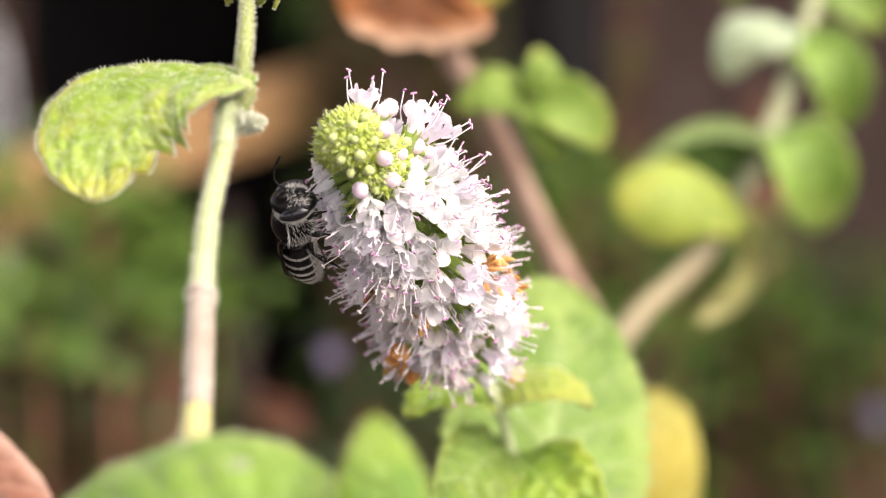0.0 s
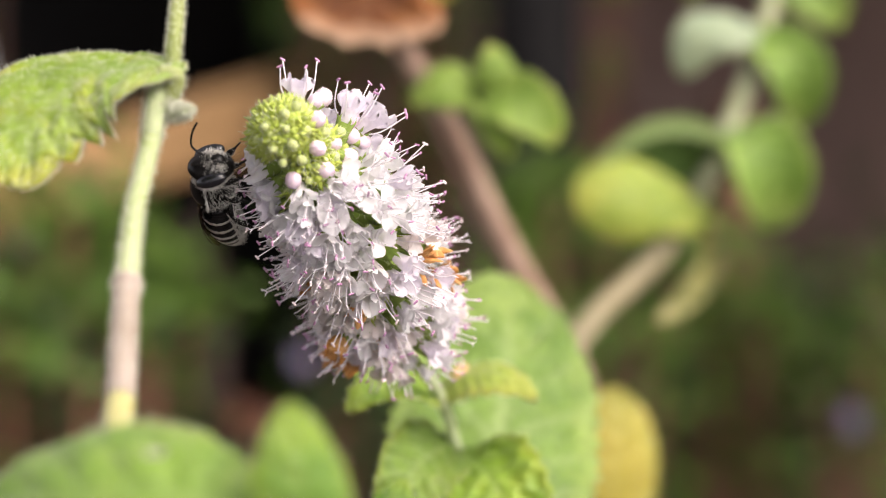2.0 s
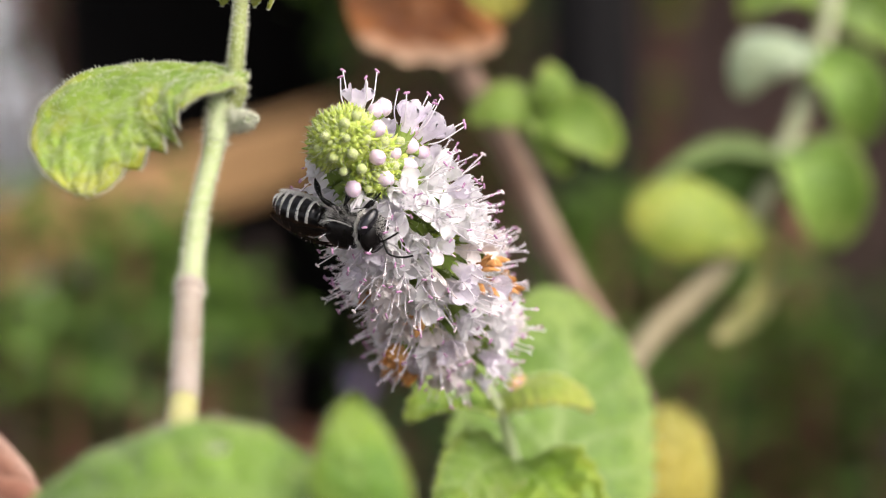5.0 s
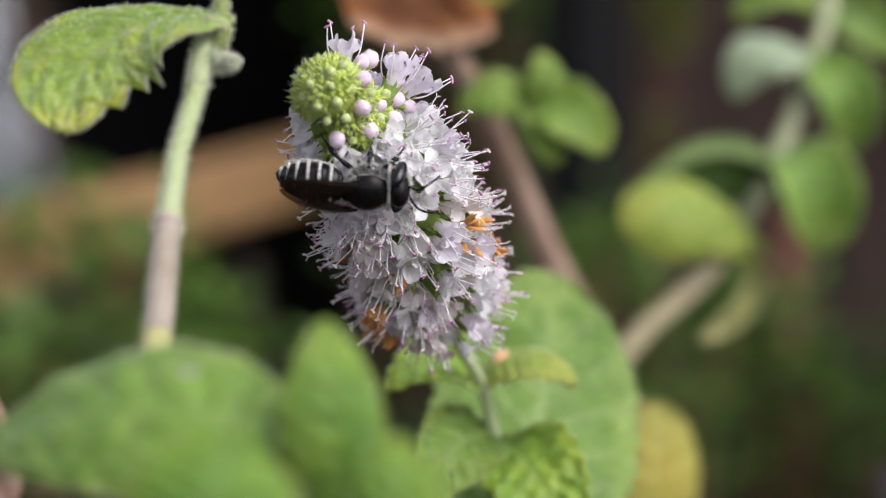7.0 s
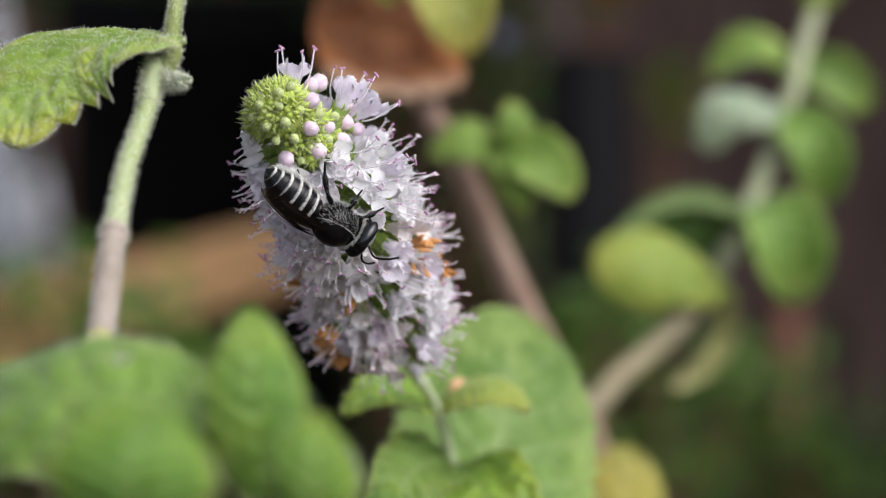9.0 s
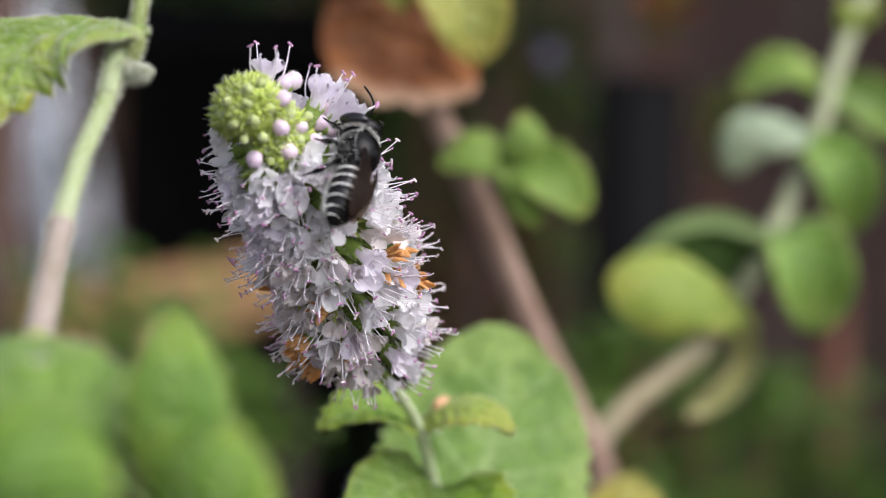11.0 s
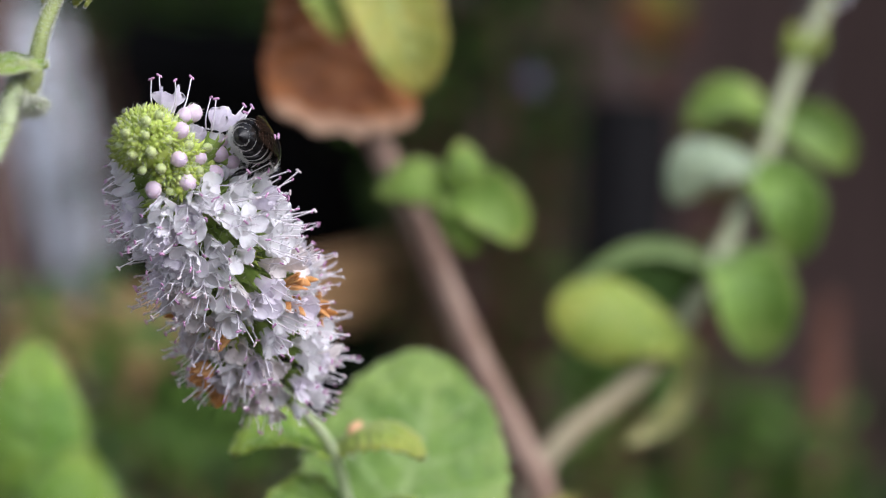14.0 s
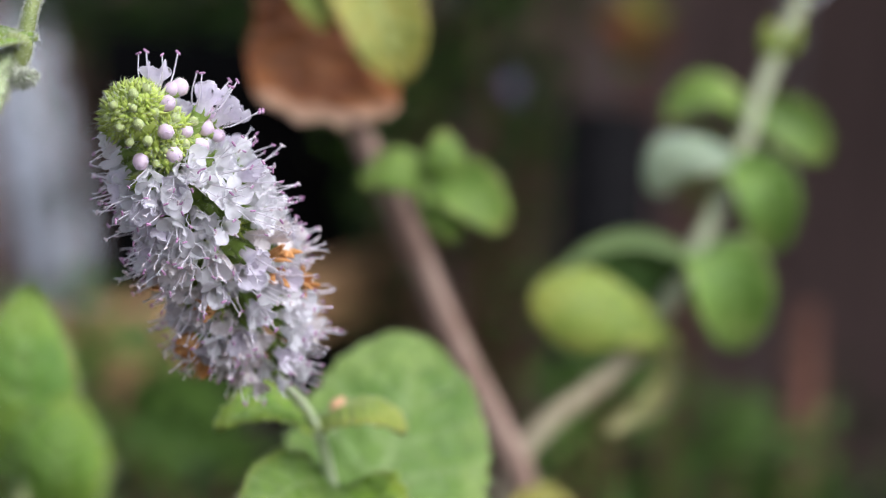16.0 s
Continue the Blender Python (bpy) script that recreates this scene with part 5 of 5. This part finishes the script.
    leaf_part("bract", (53.60, 131.99, 467.18), (55.59, 130.29, 468.82), (55.86, 131.63, 471.81), view_dir(0.9, 0.2, 0.2), view_dir(0.9, 0.2, 0.2), 2.6, LEAF_LIME, root, "", 20, 0.3, cup=30, quilt=0.2)
    o = ORIGIN[root.name]
    top, low = Vector((56.39, 139.21, 477.45)), Vector((55.44, 137.65, 472.83))
    tan = (top - low).normalized()
    for k in range(34):
        w = Quaternion(tan, k * 2.4) @ tan.orthogonal().normalized()
        way = (w + tan * random.uniform(-0.2, 0.6)).normalized()
        j = random.randrange(9)
        ob = placed("floret", FLORET_MESH[j], root, frame_from(top + tan * random.uniform(-1, 4) + w * 0.6 - o, way) @ Matrix.Scale(0.95, 4))
        stamens_on(ob, 1)


left_sprig()
flowering_sprig()
front_sprig()
brown_sprig()
curled_sprig()


# ---- bees ----
def bee(hair, face, label, mask=None):
    """A solitary bee, head towards +x, back towards +z, its middle at the origin."""
    root = thing("bee", (0, 0, 0), label, "bee", "bees")
    size = 0.98
    g = Geo()
    g.ball((0.85, 0, 0), (1.75, 1.72, 1.8), (1, 0, 0), 16, 24)
    g.ball((-0.65, 0, 0.55), (1.0, 0.5, 0.55), (1, 0, 0), 8, 14)
    thorax = part("thorax", g, CHITIN_DULL, root, "black thorax with grey-white hair on its sides")
    h = Geo()
    for _ in range(1800):
        d = Vector((random.gauss(0, 1), random.gauss(0, 1), random.gauss(0, 1))).normalized()
        if d.z > 0.2 and Vector((d.x - 0.10, d.y, 0)).length < 0.96:
            continue
        h.hair(Vector((0.85 + d.x * 1.78, d.y * 1.74, d.z * 1.70)), d * 0.8 + Vector((-0.7, 0, -0.1)), random.uniform(0.2, 0.45), 0.011)
    for _ in range(300):  # ring of longer hair round the bare back
        q = random.uniform(0, 2 * math.pi)
        w = Vector((0.95 * math.cos(q) + 0.08, 0.97 * math.sin(q), 0.25)).normalized()
        h.hair((0.85 + w.x * 1.78, w.y * 1.72, w.z * 1.70), w + Vector((-0.2, 0, 0.3)), random.uniform(0.25, 0.5), 0.018)
    tagged(part("hair", h, hair, thorax), kind="stuff")
    # abdomen of six overlapping rings, bent a little downwards
    steps = [(-0.95, 0.75), (-1.25, 1.22), (-1.9, 1.55), (-2.75, 1.66), (-3.6, 1.60), (-4.4, 1.40), (-5.1, 1.06), (-5.65, 0.66), (-6.05, 0.12)]

    def sag(x):
        return -0.035 * (x + 1.0) ** 2

    g = Geo()
    pts, rad = [], []
    for i in range(len(steps) - 1):
        (x0, r0), (x1, r1) = steps[i], steps[i + 1]
        xm = x0 * 0.5 + x1 * 0.5
        pts += [(x0 - 0.01, 0, sag(x0)), (xm, 0, sag(xm)), (x1 + 0.04, 0, sag(x1))]
        rad += [r0 * 0.955, (r0 + r1) * 0.5 * 1.01, r1 * 1.025]
    pts.append((-6.1, 0, sag(-6.1)))
    rad.append(0.05)
    g.tube(pts, rad, 32, flat=0.84)
    abdomen = part("abdomen", g, CHITIN, root, "shiny black abdomen with narrow white bands")
    for i in range(1, 7):
        x, r = steps[i + 1] if i < 6 else (-5.62, 0.70)
        h = Geo()
        for k in range(int(620 * r)):
            a = random.uniform(0, 2 * math.pi)
            w = Vector((0, math.cos(a), math.sin(a) * 0.84))
            if i < 4 and math.sin(a) > 0.80 and random.random() < 0.75:
                continue  # the first bands are worn thin along the back
            h.hair(Vector((x + random.uniform(0.04, 0.16), 0, sag(x))) + w * r * 1.03, Vector((-1, 0, 0)) + w * 0.06, random.uniform(0.15, 0.24), 0.028, bend=0.05)
        tagged(part("hair_band", h, BEE_HAIR, abdomen, "white hair band"), kind="stuff")
    h = Geo()
    for _ in range(1700):
        a = random.uniform(math.pi * 1.2, math.pi * 1.8)
        x = random.uniform(-5.3, -1.3)
        r = float(np.interp(-x, [-s[0] for s in steps], [s[1] for s in steps]))
        w = Vector((0, math.cos(a), math.sin(a) * 0.84))
        h.hair(Vector((x, 0, sag(x))) + w * r * 0.98, Vector((-0.75, 0, 0)) + w, random.uniform(0.25, 0.55), 0.014)
    tagged(part("belly_hair", h, BEE_HAIR, abdomen, "white brush of hair under the abdomen"), kind="stuff")
    # head
    g = Geo()
    g.ball((3.05, 0, -0.25), (1.40, 1.78, 0.92), (1, 0, -0.1), 14, 24)
    g.ball((3.55, 0, -0.95), (0.6, 0.75, 0.5), (1, 0, -0.7), 8, 14)
    head = part("head", g, CHITIN_DULL, root, "black head with pale face hair")
    for s in (-1, 1):
        g = Geo()
        g.ball((3.12, s * 1.40, -0.2), (0.58, 0.52, 1.20), (0.2, 0, -1), 14, 16)
        part("eye", g, EYE, head, "glossy black eye")
        g = Geo()
        g.tube(curve_points([(3.75, s * 0.42, -0.05), (4.25, s * 0.7, 0.65), (4.6, s * 0.95, 0.95), (5.4, s * 1.5, 0.75), (6.1, s * 1.8, 0.25)], 4), 0.085, 7)
        part("antenna", g, CHITIN_DULL, head)
    if mask:
        g = Geo()
        g.ball((3.72, 0, -0.55), (0.85, 0.95, 0.34), (1, 0, -0.25), 8, 16)
        part("face_plate", g, mask, head, "pale yellow face")
    h = Geo()
    for _ in range(700 if not mask else 240):
        d = Vector((random.uniform(0.35, 1), random.uniform(-0.62, 0.62), random.uniform(-1, 0.3))).normalized()
        h.hair(Vector((3.0 + d.x * 0.85, d.y * 1.45, -0.3 + d.z * 1.2)), d + Vector((0, 0, -0.25)), random.uniform(0.2, 0.45), 0.016)
    for _ in range(700):
        a = random.uniform(0, 6.28)
        h.hair((2.42 + random.uniform(-0.1, 0.1), 1.5 * math.cos(a), -0.2 + 1.25 * math.sin(a)), (-0.1, math.cos(a), math.sin(a)), random.uniform(0.25, 0.5), 0.018)
    tagged(part("face_hair", h, face, head), kind="stuff")
    # wings folded over the back, one across the other
    for s in (-1, 1):
        for name, rootp, ln, wd, spread, top in (("forewing", (0.15, s * 1.30, 1.15), 5.9, 1.8, -0.17, 1.48), ("hindwing", (-0.35, s * 1.15, 1.05), 4.2, 1.35, -0.15, 1.40)):
            g = Geo()
            b = Vector(rootp)
            way = Vector((-1, s * spread, 0)).normalized()
            e = b + way * ln
            e.z = 0.55 + 0.06 * s
            mid = b.lerp(e, 0.5)
            mid.z = top + 0.40 + 0.05 * s
            g.leaf(b, mid, e, (0, 1, -0.35 * s), (0, 1, -0.12 * s), wd, cup=12, crinkle=0.0, quilt=0.03, thick=0.03, nu=18, nv=8, full=1.35, round_=0.5)
            wing = part(name, g, WING, root, "smoky translucent wing")
            g = Geo()
            for q in (-0.40, -0.15, 0.12, 0.36):
                line = [b * (1 - u) ** 2 + mid * 2 * u * (1 - u) + e * u * u + Vector((0, wd * q * min(1.0, u * 2.2), 0.035 - 0.35 * s * wd * q * 0.6 * min(1.0, u * 2.2) * (1 - u))) for u in (0, 0.2, 0.4, 0.6, 0.8)]
                g.tube(curve_points(line, 3), 0.028, 4)
            part("vein", g, CHITIN_DULL, wing)
    # legs
    for s in (-1, 1):
        for x, reach, back, ln in ((1.6, 1.5, 1.5, 0.9), (0.7, 2.0, 0.2, 1.0), (-0.3, 2.0, -2.2, 1.2)):
            g = Geo()
            hip = Vector((x, s * 0.7, -1.05))
            knee = hip + Vector((back * 0.45, s * reach * 0.42, -0.1))
            shin = knee + Vector((back * 0.4, s * reach * 0.1, -0.85 * ln))
            foot = shin + Vector((back * 0.3, s * 0.35, -0.75 * ln))
            g.tube(curve_points([hip, knee, shin, foot], 4), [0.15, 0.2, 0.22, 0.2, 0.15, 0.16, 0.22, 0.25, 0.19, 0.1, 0.08, 0.07, 0.05], 8)
            leg = part("leg", g, CHITIN_DULL, root)
            h = Geo()
            for _ in range(220):
                p = knee.lerp(shin, random.random()) if random.random() < 0.7 else hip.lerp(knee, random.random())
                h.hair(p, (random.uniform(-1, 1), random.uniform(-1, 1), random.uniform(-1, 0.4)), random.uniform(0.2, 0.5), 0.017)
            tagged(part("hair", h, hair, leg), kind="stuff")
    for ob in root.children_recursive:
        ob.data.transform(Matrix.Scale(size, 4))
    return root


def stance(head, tail, back):
    """The pose of a bee from the places of its head and tail and the way its back faces."""
    h, t, b = Vector(head) * MM, Vector(tail) * MM, Vector(back)
    x = (h - t).normalized()
    z = (b - x * b.dot(x)).normalized()
    y = z.cross(x)
    mid = h - x * 0.0037
    return Matrix.Translation(mid) @ Matrix((x, y, z)).transposed().to_4x4()


BEE = bee(BEE_GREY, BEE_HAIR, "black bee with white-banded abdomen visiting the mint spike")
VISITOR = bee(BEE_GREY, BEE_TAN, "grey-haired bee with a pale yellow face flying past the mint", BEE_MASK)


def motions():
    walk(BEE, [
        (0.0, stance((-9.83, -8.74, 456.97), (-9.32, -2.96, 448.90), (-0.97, -0.16, -0.02))),
        (0.5, stance((-9.21, -8.79, 457.16), (-9.50, -3.45, 448.78), (-0.97, -0.15, -0.02))),
        (1.0, stance((-8.71, -8.31, 459.07), (-9.84, -3.72, 450.30), (-0.97, -0.11, 0.02))),
        (1.5, stance((-8.28, -9.48, 457.01), (-10.44, -0.62, 452.85), (-0.85, -0.10, 0.48))),
        (2.0, stance((-10.94, -8.74, 458.77), (-10.12, -2.45, 451.30), (-0.95, -0.14, 0.03))),
        (2.5, stance((-9.70, -8.26, 459.96), (-10.44, -2.34, 452.03), (-0.96, -0.12, 0.03))),
        (3.0, stance((-9.72, -8.05, 460.00), (-10.47, -2.10, 452.09), (-0.96, -0.12, 0.03))),
        (3.5, stance((-7.86, -10.07, 456.06), (-10.93, -0.55, 454.40), (-0.60, -0.05, 0.78))),
        (4.0, stance((-6.63, -11.40, 453.30), (-12.02, -4.19, 458.38), (-0.85, -0.23, -0.46))),
        (4.5, stance((-4.42, -10.28, 453.70), (-12.25, -4.23, 456.68), (-0.45, -0.45, -0.73))),
        (6.8, stance((0.48, -12.88, 454.25), (-9.43, -12.94, 454.72), (0.02, -0.81, -0.59))),
        (7.0, stance((0.69, -11.21, 454.16), (-9.27, -11.33, 454.52), (0.03, -0.81, -0.59))),
        (7.5, stance((1.47, -11.96, 455.74), (-8.40, -12.58, 453.57), (0.05, -0.79, -0.61))),
        (8.0, stance((1.73, -11.40, 454.43), (-8.03, -11.69, 454.31), (0.04, -0.79, -0.62))),
        (8.5, stance((1.80, -11.70, 454.43), (-8.01, -11.95, 454.90), (0.05, -0.79, -0.62))),
        (9.0, stance((1.47, -10.58, 451.47), (-5.85, -14.32, 456.39), (-0.52, -0.55, -0.63))),
        (9.2, stance((1.32, -10.68, 451.42), (-5.92, -14.64, 456.34), (-0.51, -0.55, -0.63))),
        (10.2, stance((2.02, -10.61, 457.03), (0.12, -17.87, 450.82), (0.64, -0.76, 0.12))),
        (11.3, stance((3.01, -4.86, 460.77), (2.38, -11.70, 453.67), (0.98, -0.15, 0.08))),
        (11.5, stance((3.24, -5.04, 461.04), (2.20, -11.38, 453.64), (0.97, -0.19, -0.02))),
        (12.0, stance((1.87, -5.19, 463.45), (4.21, -10.98, 455.75), (0.97, 0.13, 0.15))),
        (12.5, stance((0.01, -4.42, 464.41), (5.24, -11.22, 459.28), (0.77, 0.23, 0.58))),
        (13.0, stance((0.26, -0.89, 461.65), (3.43, -10.36, 461.84), (0.39, 0.12, 0.90))),
        (13.5, stance((-0.24, -0.62, 462.23), (3.56, -9.97, 461.90), (0.39, 0.13, 0.90))),
        (14.0, stance((2.05, -0.91, 459.66), (2.41, -10.31, 462.26), (0.85, 0.10, 0.40))),
        (14.3, stance((2.44, 1.15, 458.49), (1.09, -7.36, 462.60), (0.82, 0.11, 0.49))),
        (14.5, stance((3.60, 2.56, 457.55), (1.39, -5.09, 462.66), (0.83, 0.01, 0.50))),
        (14.7, stance((4.60, 3.18, 457.04), (1.45, -3.90, 462.39), (0.83, 0.01, 0.50))),
        (14.8, stance((5.06, 4.40, 455.96), (2.41, -2.95, 461.31), (0.83, 0.00, 0.50))),
        (14.9, stance((5.37, 13.47, 452.79), (3.52, 4.99, 456.96), (0.83, 0.00, 0.50))),
        (15.0, stance((18.87, 27.92, 486.05), (16.74, 35.74, 481.54), (0.99, -0.14, -0.03))),
        (15.2, stance((8.04, 52.94, 552.39), (5.45, 60.14, 549.55), (0.99, -0.16, -0.03))),
        (16.0, stance((11.23, 75.81, 601.93), (8.66, 82.63, 599.65), (0.99, -0.16, -0.03))),
    ])
    walk(VISITOR, [
        (0.0, stance((129.14, 106.26, 363.12), (144.01, 105.64, 360.21), (0.00, -0.08, 1.00))),
        (14.4, stance((139.69, 125.31, 383.75), (154.69, 126.11, 381.61), (-0.04, -0.19, 0.98))),
        (14.7, stance((57.19, 59.15, 428.13), (65.23, 65.26, 424.49), (-0.04, -0.19, 0.98))),
        (14.8, stance((1.99, -4.06, 463.98), (2.75, 3.47, 457.99), (0.51, -0.51, 0.58))),
        (14.9, stance((6.39, -5.53, 463.67), (0.93, 0.50, 457.74), (-0.11, -0.53, 0.80))),
        (14.97, stance((34.44, 27.84, 443.86), (42.28, 34.80, 442.97), (0.12, -0.45, 0.88))),
        (15.0, stance((34.63, 27.87, 444.02), (42.48, 34.83, 443.13), (0.12, -0.45, 0.88))),
        (15.03, stance((34.93, 27.90, 444.14), (42.78, 34.86, 443.25), (0.12, -0.45, 0.88))),
        (15.1, stance((54.85, 57.20, 436.93), (49.01, 63.81, 437.99), (-0.01, -0.52, 0.85))),
        (15.2, stance((79.72, 65.70, 429.99), (73.57, 71.41, 431.05), (-0.01, -0.52, 0.85))),
        (16.0, stance((187.93, 146.32, 395.53), (178.19, 146.08, 398.93), (-0.01, -0.52, 0.85))),
    ])


motions()
